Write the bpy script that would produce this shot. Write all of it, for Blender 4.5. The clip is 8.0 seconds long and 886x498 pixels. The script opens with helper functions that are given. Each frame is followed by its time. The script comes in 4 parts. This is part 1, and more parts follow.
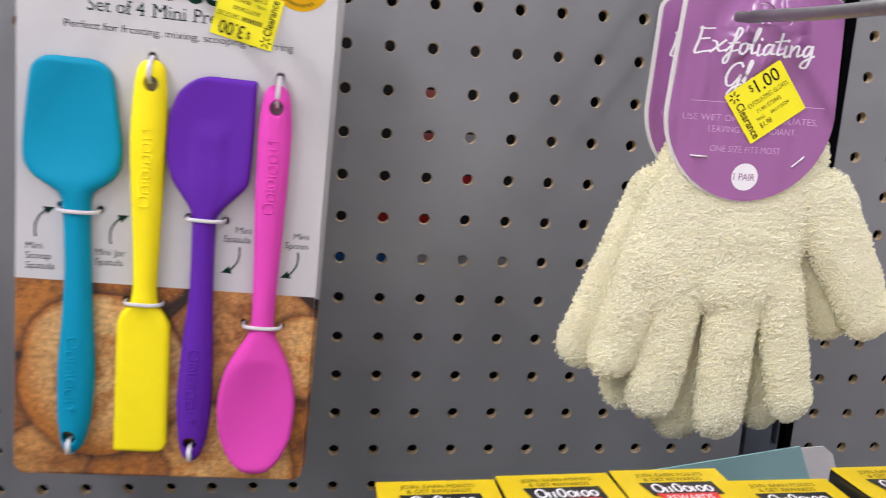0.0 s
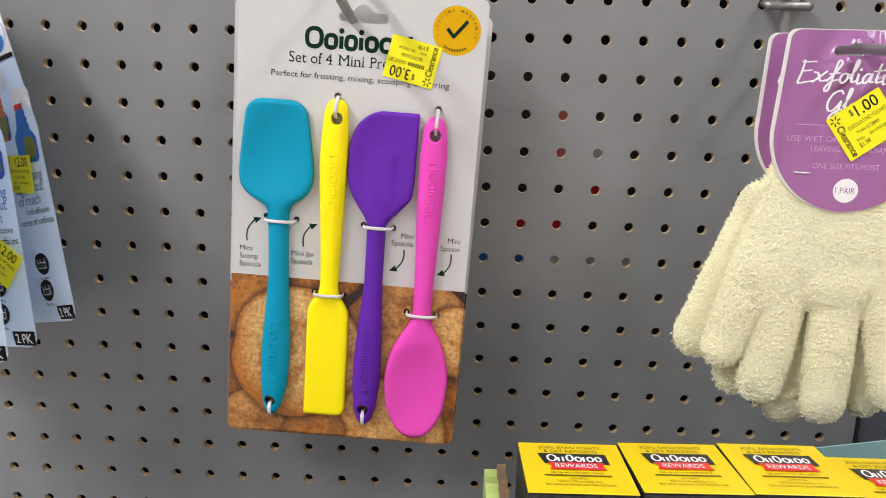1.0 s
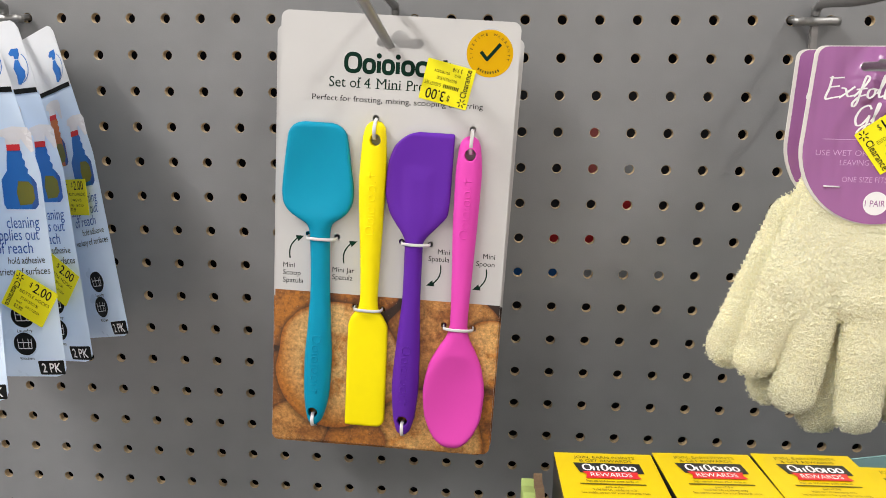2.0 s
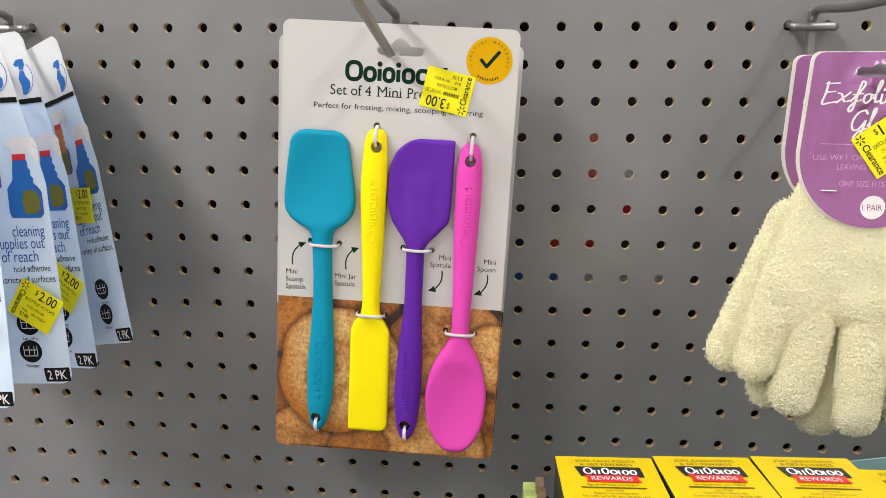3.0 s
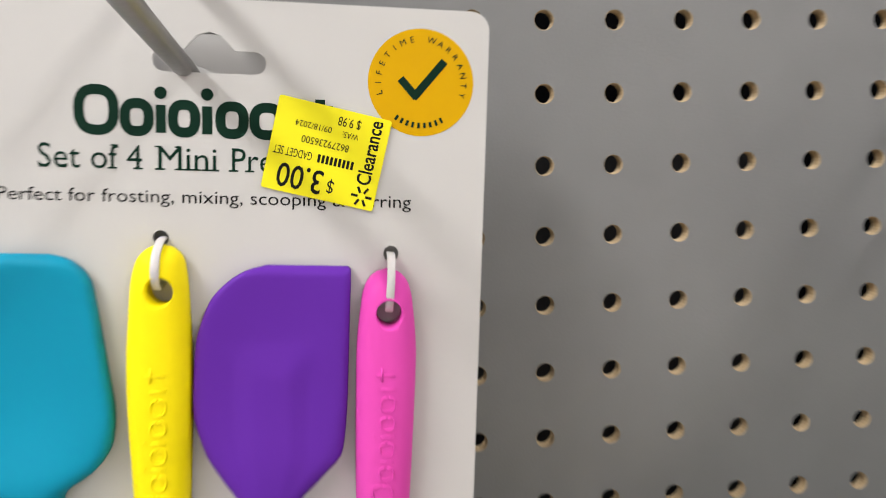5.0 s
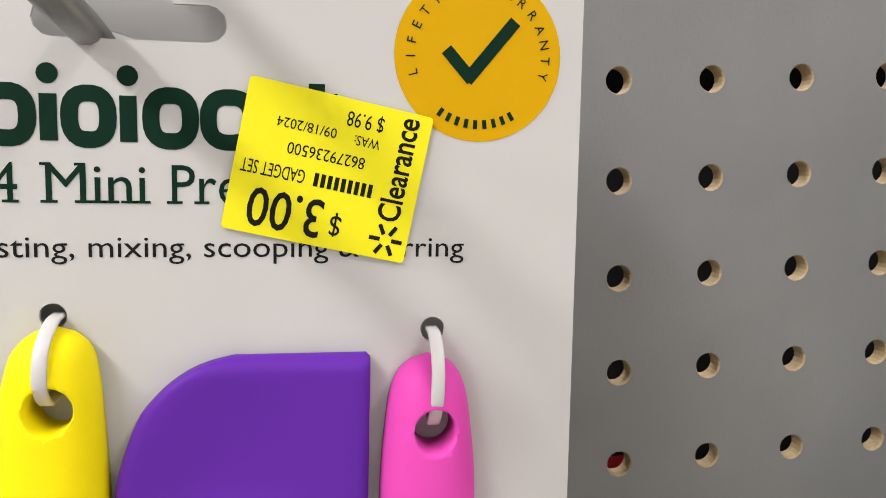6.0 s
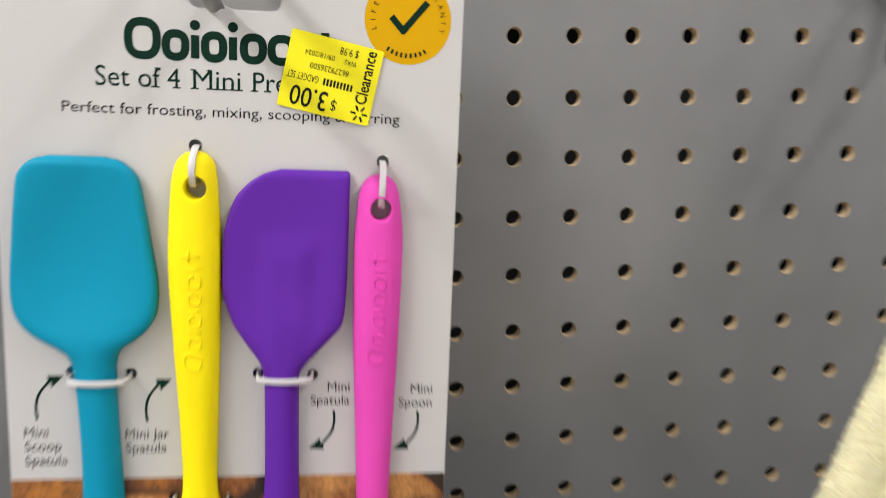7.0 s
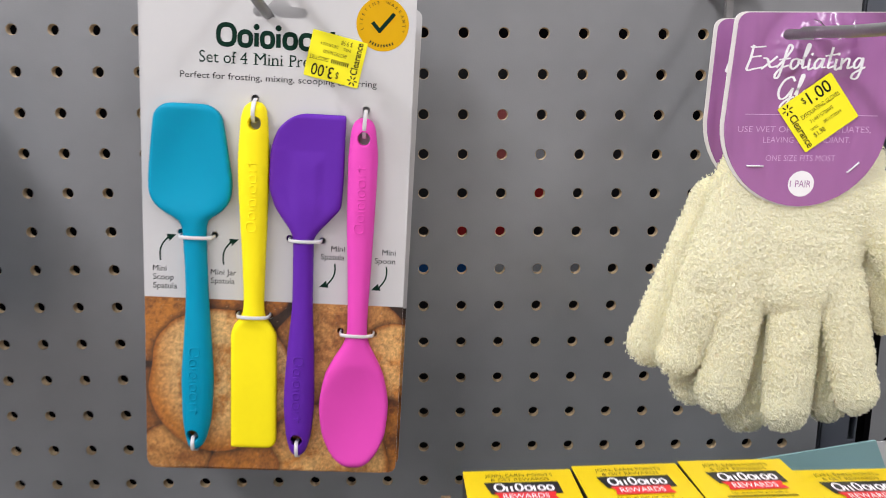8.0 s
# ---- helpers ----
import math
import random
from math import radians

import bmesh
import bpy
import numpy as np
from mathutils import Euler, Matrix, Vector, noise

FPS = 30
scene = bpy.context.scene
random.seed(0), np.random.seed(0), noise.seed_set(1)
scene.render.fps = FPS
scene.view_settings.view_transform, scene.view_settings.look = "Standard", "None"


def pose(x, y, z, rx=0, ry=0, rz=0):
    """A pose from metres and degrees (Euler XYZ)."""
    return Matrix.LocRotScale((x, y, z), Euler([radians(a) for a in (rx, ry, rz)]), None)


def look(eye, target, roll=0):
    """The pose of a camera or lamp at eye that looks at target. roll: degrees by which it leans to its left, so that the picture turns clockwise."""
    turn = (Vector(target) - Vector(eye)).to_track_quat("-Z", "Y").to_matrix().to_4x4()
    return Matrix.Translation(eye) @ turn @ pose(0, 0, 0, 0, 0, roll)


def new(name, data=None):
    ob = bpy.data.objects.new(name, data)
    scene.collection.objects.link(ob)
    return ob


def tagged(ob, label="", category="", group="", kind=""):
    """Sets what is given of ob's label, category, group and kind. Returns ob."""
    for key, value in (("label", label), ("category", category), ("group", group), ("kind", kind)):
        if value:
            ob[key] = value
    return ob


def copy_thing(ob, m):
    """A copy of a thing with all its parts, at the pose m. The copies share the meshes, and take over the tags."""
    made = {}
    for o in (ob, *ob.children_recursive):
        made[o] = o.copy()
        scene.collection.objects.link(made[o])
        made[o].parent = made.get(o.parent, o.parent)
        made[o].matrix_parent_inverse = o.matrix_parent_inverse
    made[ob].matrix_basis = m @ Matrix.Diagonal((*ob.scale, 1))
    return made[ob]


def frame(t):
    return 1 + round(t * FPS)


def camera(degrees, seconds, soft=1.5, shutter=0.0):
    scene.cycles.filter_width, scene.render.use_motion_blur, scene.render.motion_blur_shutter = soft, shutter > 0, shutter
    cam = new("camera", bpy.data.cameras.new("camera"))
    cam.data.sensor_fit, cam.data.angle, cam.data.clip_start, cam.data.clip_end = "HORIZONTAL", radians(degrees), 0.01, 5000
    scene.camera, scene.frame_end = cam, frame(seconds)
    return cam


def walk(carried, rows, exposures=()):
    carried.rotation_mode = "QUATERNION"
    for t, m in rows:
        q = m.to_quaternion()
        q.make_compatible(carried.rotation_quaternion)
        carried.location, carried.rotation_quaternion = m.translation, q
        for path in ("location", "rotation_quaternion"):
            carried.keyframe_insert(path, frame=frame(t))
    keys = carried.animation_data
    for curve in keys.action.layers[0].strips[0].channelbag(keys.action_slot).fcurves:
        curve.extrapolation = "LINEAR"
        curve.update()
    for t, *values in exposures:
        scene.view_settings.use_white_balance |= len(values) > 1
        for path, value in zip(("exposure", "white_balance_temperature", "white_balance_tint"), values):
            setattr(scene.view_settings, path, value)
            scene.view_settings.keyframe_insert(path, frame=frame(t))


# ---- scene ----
from mathutils.bvhtree import BVHTree

cam = camera(59.81, 8.0, soft=0.8, shutter=0.35)
PATH = [
    (0, (-0.0022, -0.4642, 1.4231), (0.1349, 0.5067, 1.2269), 3.31),
    (0.5, (-0.0150, -0.5151, 1.4338), (0.0187, 0.4615, 1.2212), 2.50),
    (1, (-0.0157, -0.5372, 1.4428), (-0.0398, 0.4403, 1.2333), 1.66),
    (1.5, (-0.0165, -0.5469, 1.4471), (-0.0675, 0.4314, 1.2462), 1.01),
    (2, (-0.0169, -0.5518, 1.4479), (-0.0844, 0.4268, 1.2533), 0.58),
    (3.5, (-0.0152, -0.5557, 1.4510), (-0.0827, 0.4239, 1.2618), -0.05),
    (4, (-0.0158, -0.5371, 1.4445), (-0.0442, 0.4462, 1.2645), -0.19),
    (4.5, (-0.0234, -0.4223, 1.4444), (0.0215, 0.5656, 1.2955), -0.48),
    (5, (-0.0411, -0.2718, 1.4561), (0.0654, 0.7141, 1.3270), -1.16),
    (5.2, (-0.0458, -0.2333, 1.4548), (0.0771, 0.7513, 1.3306), -1.51),
    (6.3, (-0.0519, -0.1879, 1.4601), (0.1100, 0.7903, 1.3304), -1.70),
    (6.5, (-0.0520, -0.1941, 1.4607), (0.1010, 0.7846, 1.3237), -1.41),
    (7, (-0.0437, -0.3234, 1.4442), (0.0723, 0.6540, 1.2677), -0.56),
    (7.5, (-0.0135, -0.4326, 1.4370), (0.0550, 0.5479, 1.2532), 0.06),
    (8, (-0.0041, -0.5007, 1.4356), (0.0292, 0.4795, 1.2404), 0.25),
]
EXPOSURES = [(0, -1.21, 6060, 19), (1, -1.09, 6400, 12), (2, -1.08, 6560, 10), (3.5, -1.08, 6600, 10), (4.5, -1.11, 6500, 10), (5, -1.08, 6540, 10), (6.5, -1.13, 6540, 10), (7.5, -1.11, 6300, 12), (8, -1.09, 6160, 14)]
walk(cam, [(t, look(eye, target, roll)) for t, eye, target, roll in PATH], EXPOSURES)

# ---- light ----
world = bpy.data.worlds.new("store")
scene.world = world
world.use_nodes = True
world.node_tree.nodes["Background"].inputs[0].default_value = (0.9, 0.95, 1.0, 1)
world.node_tree.nodes["Background"].inputs[1].default_value = 0.05


def strip_lamp(x, y, long, power):
    data = bpy.data.lights.new("ceiling_tube", "AREA")
    data.shape, data.size, data.size_y, data.energy = "RECTANGLE", 0.5, long, power
    data.color = (1.0, 0.982, 0.955)
    ob = new("ceiling_tube", data)
    ob.location = (x, y, 4.12)
    return ob


LAMPS = [(-2.35, -1.9, 3.2, 465), (2.0, -1.9, 3.2, 175), (-6.2, -1.9, 3.2, 260), (6.0, -1.9, 3.2, 260),
         (-0.2, 2.4, 3.2, 380)]
for lamp in LAMPS:
    strip_lamp(*lamp)

# ---- materials ----


def lin(r, g, b):
    return tuple(((c / 255 + 0.055) / 1.055) ** 2.4 if c > 10 else c / 255 / 12.92 for c in (r, g, b))


def node(nt, kind, **sets):
    n = nt.nodes.new(kind)
    for k, v in sets.items():
        n.inputs[k].default_value = v
    return n


def material(name, colour, rough=0.5, spec=0.5, metal=0.0, grain=0.0, scale=60.0, bump=0.0, bump_scale=400.0, spot=0.0, coat=0.0, sheen=0.0, sub=0.0):
    """Principled surface with a broad stain, a fine grain and a fine relief, in metres."""
    m = bpy.data.materials.new(name)
    m.use_nodes = True
    nt = m.node_tree
    p = nt.nodes["Principled BSDF"]
    p.inputs["Roughness"].default_value = rough
    p.inputs["Metallic"].default_value = metal
    p.inputs["Specular IOR Level"].default_value = spec
    p.inputs["Coat Weight"].default_value = coat
    p.inputs["Coat Roughness"].default_value = 0.15
    p.inputs["Sheen Weight"].default_value = sheen
    if sub:
        p.inputs["Subsurface Weight"].default_value = sub
        p.inputs["Subsurface Radius"].default_value = (1, 0.8, 0.6)
        p.inputs["Subsurface Scale"].default_value = 0.002
    p.inputs["Base Color"].default_value = (*colour, 1)
    tc = nt.nodes.new("ShaderNodeTexCoord")
    if grain:
        broad = node(nt, "ShaderNodeTexNoise", Scale=scale * 0.12, Detail=3.0)
        fine = node(nt, "ShaderNodeTexNoise", Scale=scale, Detail=4.0)
        nt.links.new(tc.outputs["Object"], broad.inputs["Vector"])
        nt.links.new(tc.outputs["Object"], fine.inputs["Vector"])
        add = nt.nodes.new("ShaderNodeMath")
        add.operation = "ADD"
        nt.links.new(broad.outputs["Fac"], add.inputs[0])
        nt.links.new(fine.outputs["Fac"], add.inputs[1])
        rng = nt.nodes.new("ShaderNodeMapRange")
        rng.inputs["From Min"].default_value, rng.inputs["From Max"].default_value = 0.6, 1.4
        rng.inputs["To Min"].default_value, rng.inputs["To Max"].default_value = 1 - grain, 1 + grain
        nt.links.new(add.outputs[0], rng.inputs["Value"])
        mix = nt.nodes.new("ShaderNodeVectorMath")
        mix.operation = "SCALE"
        mix.inputs[0].default_value = colour
        nt.links.new(rng.outputs[0], mix.inputs["Scale"])
        nt.links.new(mix.outputs[0], p.inputs["Base Color"])
        rr = nt.nodes.new("ShaderNodeMapRange")
        rr.inputs["To Min"].default_value, rr.inputs["To Max"].default_value = max(rough - 0.12, 0.02), min(rough + 0.12, 1)
        nt.links.new(fine.outputs["Fac"], rr.inputs["Value"])
        nt.links.new(rr.outputs[0], p.inputs["Roughness"])
    if bump:
        bn = node(nt, "ShaderNodeTexNoise", Scale=bump_scale, Detail=3.0)
        nt.links.new(tc.outputs["Object"], bn.inputs["Vector"])
        b = node(nt, "ShaderNodeBump", Strength=bump, Distance=0.001)
        nt.links.new(bn.outputs["Fac"], b.inputs["Height"])
        nt.links.new(b.outputs["Normal"], p.inputs["Normal"])
    return m


BOARD = material("grey_pegboard_paint", (0.196, 0.197, 0.203), 0.36, spec=0.65, grain=0.09, scale=30, bump=0.08, bump_scale=900)


def add_dust(m, cell=24.0, size=0.011, strength=0.5):
    """A few pale specks of dust on a surface."""
    nt = m.node_tree
    p = nt.nodes["Principled BSDF"]
    tc = nt.nodes.new("ShaderNodeTexCoord")
    vo = node(nt, "ShaderNodeTexVoronoi", Scale=cell)
    nt.links.new(tc.outputs["Object"], vo.inputs["Vector"])
    rng = nt.nodes.new("ShaderNodeMapRange")
    rng.inputs["From Min"].default_value, rng.inputs["From Max"].default_value = size * 0.6, size
    rng.inputs["To Min"].default_value, rng.inputs["To Max"].default_value = strength, 0.0
    nt.links.new(vo.outputs["Distance"], rng.inputs["Value"])
    mix = nt.nodes.new("ShaderNodeMix")
    mix.data_type = "RGBA"
    mix.inputs[7].default_value = (0.6, 0.59, 0.57, 1)
    old = p.inputs["Base Color"].links[0].from_socket
    nt.links.new(rng.outputs[0], mix.inputs["Factor"])
    nt.links.new(old, mix.inputs[6])
    nt.links.new(mix.outputs[2], p.inputs["Base Color"])


add_dust(BOARD)
FIBRE = material("raw_hardboard", (0.38, 0.285, 0.17), 0.9, grain=0.3, scale=900)
STEEL = material("grey_powder_coat", (0.075, 0.083, 0.10), 0.45, grain=0.06, scale=40)
# near-black colour that stands in for shade behind and between the boards
GAP_SHADE = material("gap_shade_black", (0.004, 0.004, 0.0045), 0.9, spec=0.0)
WIRE = material("zinc_wire", (0.3, 0.295, 0.29), 0.4, metal=0.9, grain=0.12, scale=200, bump=0.1, bump_scale=600)
CARD = material("white_coated_card", (0.535, 0.525, 0.52), 0.42, grain=0.02, scale=25)
KRAFT = material("card_edge", (0.7, 0.68, 0.64), 0.8)
INK = material("black_ink", (0.008, 0.009, 0.009), 0.5, spec=0.12)
GREEN_INK = material("dark_green_ink", lin(4, 40, 28), 0.5, spec=0.12)
GOLD_INK = material("golden_ink", lin(206, 158, 0), 0.45, spec=0.12)
LABEL = material("fluorescent_yellow_label", (0.85, 0.77, 0.008), 0.5, spec=0.3, grain=0.015, scale=60)
TEAL = material("teal_silicone", (0.0, 0.255, 0.405), 0.55, spec=0.16, grain=0.02, scale=80, bump=0.03, bump_scale=1500)
YELLOW = material("yellow_silicone", (0.92, 0.76, 0.002), 0.55, spec=0.18, grain=0.02, scale=80, bump=0.03, bump_scale=1500)
PURPLE = material("purple_silicone", (0.105, 0.017, 0.325), 0.55, spec=0.18, grain=0.02, scale=80, bump=0.03, bump_scale=1500)
PINK = material("pink_silicone", (0.70, 0.065, 0.42), 0.55, spec=0.18, grain=0.02, scale=80, bump=0.03, bump_scale=1500)
TIE = material("milky_plastic_tie", (0.6, 0.58, 0.59), 0.38, sub=0.2)
MAUVE = material("glossy_mauve_card", lin(152, 96, 149), 0.16, spec=0.6, grain=0.03, scale=20, bump=0.05, bump_scale=60)


def crumple(m, centre, reach):
    """Upright waves all over a glossy card, and a few soft dents round its hang hole."""
    nt = m.node_tree
    p = nt.nodes["Principled BSDF"]
    tc = nt.nodes.new("ShaderNodeTexCoord")
    long = nt.nodes.new("ShaderNodeMapping")
    long.inputs["Scale"].default_value = (95, 1, 9)
    nt.links.new(tc.outputs["Object"], long.inputs["Vector"])
    wave = node(nt, "ShaderNodeTexNoise", Scale=1.0, Detail=1.0)
    nt.links.new(long.outputs[0], wave.inputs["Vector"])
    soft = node(nt, "ShaderNodeBump", Strength=0.5, Distance=0.004)
    nt.links.new(wave.outputs["Fac"], soft.inputs["Height"])
    crease = node(nt, "ShaderNodeTexNoise", Scale=62.0, Detail=1.5, Distortion=0.6)
    nt.links.new(tc.outputs["Object"], crease.inputs["Vector"])
    away = nt.nodes.new("ShaderNodeVectorMath")
    away.operation = "DISTANCE"
    away.inputs[1].default_value = centre
    nt.links.new(tc.outputs["Object"], away.inputs[0])
    near = nt.nodes.new("ShaderNodeMapRange")
    near.interpolation_type = "SMOOTHSTEP"
    near.inputs["From Min"].default_value, near.inputs["From Max"].default_value = reach * 0.35, reach
    near.inputs["To Min"].default_value, near.inputs["To Max"].default_value = 1.0, 0.0
    nt.links.new(away.outputs["Value"], near.inputs["Value"])
    deep = nt.nodes.new("ShaderNodeMath")
    deep.operation = "MULTIPLY"
    nt.links.new(crease.outputs["Fac"], deep.inputs[0])
    nt.links.new(near.outputs[0], deep.inputs[1])
    hard = node(nt, "ShaderNodeBump", Strength=1.0, Distance=0.010)
    nt.links.new(deep.outputs[0], hard.inputs["Height"])
    nt.links.new(soft.outputs["Normal"], hard.inputs["Normal"])
    nt.links.new(hard.outputs["Normal"], p.inputs["Normal"])


crumple(MAUVE, (0.001, 0, 0.027), 0.026)
STAPLE = material("bright_staple_wire", (0.75, 0.75, 0.78), 0.35, metal=0.5)
PALE_INK = material("pale_mauve_ink", lin(205, 160, 205), 0.4)
WHITE_INK = material("white_ink", (0.8, 0.78, 0.8), 0.4)
TERRY = material("cream_terry", (0.80, 0.755, 0.48), 0.75, grain=0.14, scale=420, bump=0.9, bump_scale=800, sheen=0.1, sub=0.4)
YARN = material("cream_nylon_yarn", (0.88, 0.85, 0.62), 0.24, spec=0.7)
BOXY = material("yellow_carton", (0.70, 0.505, 0.0), 0.35, grain=0.03, scale=40)
BOXK = material("black_carton", (0.015, 0.015, 0.017), 0.35)
RED_INK = material("red_ink", lin(214, 40, 45), 0.4)
OLIVE_INK = material("olive_print", (0.10, 0.075, 0.0), 0.5)
PALE_GREEN = material("pale_green_carton", lin(150, 168, 95), 0.6, grain=0.08, scale=90)
KRAFT_BROWN = material("torn_corrugated_core", (0.16, 0.10, 0.055), 0.9, grain=0.3, scale=300, bump=0.6, bump_scale=500)
TEAL_CARD = material("dusty_teal_card", lin(150, 190, 192), 0.6, grain=0.03, scale=40)
WHITE_CARD = material("torn_white_card", (0.68, 0.65, 0.65), 0.8, grain=0.08, scale=120)
PACK = material("pale_blue_film", lin(212, 230, 252), 0.3, grain=0.08, scale=22, bump=0.25, bump_scale=40)
PACK_WHITE = material("white_film", (0.74, 0.75, 0.78), 0.3, grain=0.03, scale=22, bump=0.2, bump_scale=40)
BLUE_INK = material("blue_ink", lin(38, 110, 190), 0.4)
NAVY_INK = material("slate_ink", lin(50, 92, 168), 0.4)
ORANGE_INK = material("orange_ink", lin(205, 115, 60), 0.4)
OLIVE = material("olive_ink", lin(120, 118, 40), 0.4)
CEIL = material("white_ceiling", (0.75, 0.75, 0.74), 0.9, grain=0.03, scale=4)
FLOOR = material("polished_floor", (0.68, 0.66, 0.63), 0.3, grain=0.08, scale=6)
GOODS = material("goods_print", (0.6, 0.55, 0.53), 0.5, grain=0.5, scale=3)


def photo_material():
    """A printed picture of baked rolls: overlapping discs with toasted rims, crumb and pits."""
    m = bpy.data.materials.new("printed_rolls")
    m.use_nodes = True
    nt = m.node_tree
    p = nt.nodes["Principled BSDF"]
    p.inputs["Roughness"].default_value = 0.4
    tc = nt.nodes.new("ShaderNodeTexCoord")

    def math_node(op, a, b):
        k = nt.nodes.new("ShaderNodeMath")
        k.operation = op
        for i, v in enumerate((a, b)):
            if isinstance(v, (int, float)):
                k.inputs[i].default_value = v
            else:
                nt.links.new(v, k.inputs[i])
        return k.outputs[0]

    def blend(fac, a, b, mode="MIX"):
        k = nt.nodes.new("ShaderNodeMix")
        k.data_type = "RGBA"
        k.blend_type = mode
        for i, v in ((0, fac), (6, a), (7, b)):
            if isinstance(v, (tuple, float)):
                k.inputs[i].default_value = v if isinstance(v, float) else (*v, 1)
            else:
                nt.links.new(v, k.inputs[i])
        return k.outputs[2]

    def spread(value, a, b, lo=0.0, hi=1.0):
        k = nt.nodes.new("ShaderNodeMapRange")
        for name, v in (("From Min", a), ("From Max", b), ("To Min", lo), ("To Max", hi)):
            k.inputs[name].default_value = v
        nt.links.new(value, k.inputs["Value"])
        return k.outputs[0]

    def noise_of(scale, detail, rough=0.6):
        k = node(nt, "ShaderNodeTexNoise", Scale=scale, Detail=detail, Roughness=rough)
        nt.links.new(tc.outputs["Object"], k.inputs["Vector"])
        return k

    warp = noise_of(30.0, 1.6, 0.4)
    off = nt.nodes.new("ShaderNodeVectorMath")
    off.operation = "MULTIPLY_ADD"
    off.inputs[1].default_value, off.inputs[2].default_value = (0.016, 0, 0.016), (-0.008, 0, -0.008)
    nt.links.new(warp.outputs["Color"], off.inputs[0])
    where = nt.nodes.new("ShaderNodeVectorMath")
    where.operation = "ADD"
    nt.links.new(tc.outputs["Object"], where.inputs[0])
    nt.links.new(off.outputs[0], where.inputs[1])
    toast = spread(noise_of(40.0, 7.0, 0.75).outputs["Fac"], 0.45, 0.58)
    last = (0.022, 0.010, 0.006)
    # x, z, radius, crumb colour, toasted colour
    pale, tan, rust = (0.70, 0.43, 0.17), (0.50, 0.235, 0.065), (0.42, 0.15, 0.02)
    mild = (0.66, 0.37, 0.125)
    brown, deep = (0.24, 0.085, 0.018), (0.12, 0.036, 0.01)
    rolls = ((-0.018, -0.028, 0.026, rust, deep), (-0.072, -0.052, 0.026, rust, brown), (0.040, -0.068, 0.039, tan, brown), (0.074, -0.076, 0.030, mild, rust),
             (0.066, -0.128, 0.034, rust, deep), (-0.075, -0.108, 0.026, brown, deep), (0.030, -0.134, 0.038, mild, rust), (-0.058, -0.138, 0.024, tan, brown), (-0.0165, -0.142, 0.021, rust, brown), (-0.0305, -0.0865, 0.0425, pale, rust))
    for x, z, r, crumb, crust in rolls:
        d = nt.nodes.new("ShaderNodeVectorMath")
        d.operation = "DISTANCE"
        d.inputs[1].default_value = (x, 0, z)
        nt.links.new(where.outputs[0], d.inputs[0])
        n = math_node("DIVIDE", d.outputs["Value"], r)
        side = nt.nodes.new("ShaderNodeVectorMath")
        side.operation = "DISTANCE"
        side.inputs[1].default_value = (x + 0.22 * r, 0, z + 0.26 * r)
        nt.links.new(where.outputs[0], side.inputs[0])
        far_side = math_node("DIVIDE", side.outputs["Value"], r)
        browned = math_node("MAXIMUM", math_node("MULTIPLY", toast, 0.92), spread(far_side, 0.70, 1.22, 0.0, 1.0))
        col = blend(browned, crumb, crust)
        col = blend(spread(n, 0.93, 1.0), col, (crust[0] * 0.75, crust[1] * 0.65, crust[2] * 0.6))
        shadow = blend(spread(n, 1.0, 1.10, 0.8, 0.0), last, (0.03, 0.012, 0.006))
        last = blend(spread(n, 1.0, 1.012, 1.0, 0.0), shadow, col)
    grain = spread(noise_of(420.0, 8.0, 0.8).outputs["Fac"], 0.34, 0.66, 0.42, 1.42)
    pits = node(nt, "ShaderNodeTexVoronoi", Scale=230.0)
    nt.links.new(tc.outputs["Object"], pits.inputs["Vector"])
    pit = spread(pits.outputs["Distance"], 0.06, 0.20, 0.72, 1.0)
    sugar = node(nt, "ShaderNodeTexVoronoi", Scale=310.0)
    nt.links.new(where.outputs[0], sugar.inputs["Vector"])
    fin = nt.nodes.new("ShaderNodeVectorMath")
    fin.operation = "SCALE"
    nt.links.new(last, fin.inputs[0])
    nt.links.new(math_node("MULTIPLY", grain, pit), fin.inputs["Scale"])
    out = blend(spread(sugar.outputs["Distance"], 0.05, 0.12, 0.4, 0.0), fin.outputs[0], (0.68, 0.52, 0.36))
    nt.links.new(out, p.inputs["Base Color"])
    return m


PHOTO = photo_material()

# ---- mesh helpers ----


def mesh_of(name, verts, faces, mat, smooth=False):
    me = bpy.data.meshes.new(name)
    me.from_pydata([tuple(v) for v in verts], [], faces)
    me.materials.append(mat)
    if smooth:
        me.shade_smooth()
    return me


def part(name, data, mat=None, parent=None, label=""):
    """Link a bmesh or mesh as one object under a thing or a part."""
    if isinstance(data, bmesh.types.BMesh):
        me = bpy.data.meshes.new(name)
        data.to_mesh(me)
        data.free()
        data = me
    if mat and not data.materials:
        data.materials.append(mat)
    ob = new(name, data)
    ob.parent = parent
    if label:
        ob["label"] = label
    return ob


def thing(name, m, label, category, group="", kind=""):
    ob = new(name)
    ob.empty_display_size = 0.02
    ob.matrix_world = m
    return tagged(ob, label, category, group, kind)


def slab(outline, y0, y1, bevel=0.0):
    """A plate in the xz plane between two depths, from an outline of (x, z)."""
    bm = bmesh.new()
    f = bm.faces.new([bm.verts.new((x, y0, z)) for x, z in outline])
    ext = bmesh.ops.extrude_face_region(bm, geom=[f])
    bmesh.ops.translate(bm, verts=[v for v in ext["geom"] if isinstance(v, bmesh.types.BMVert)], vec=(0, y1 - y0, 0))
    bmesh.ops.recalc_face_normals(bm, faces=bm.faces)
    if bevel:
        bmesh.ops.bevel(bm, geom=list(bm.edges), offset=bevel, segments=2, affect="EDGES")
    return bm


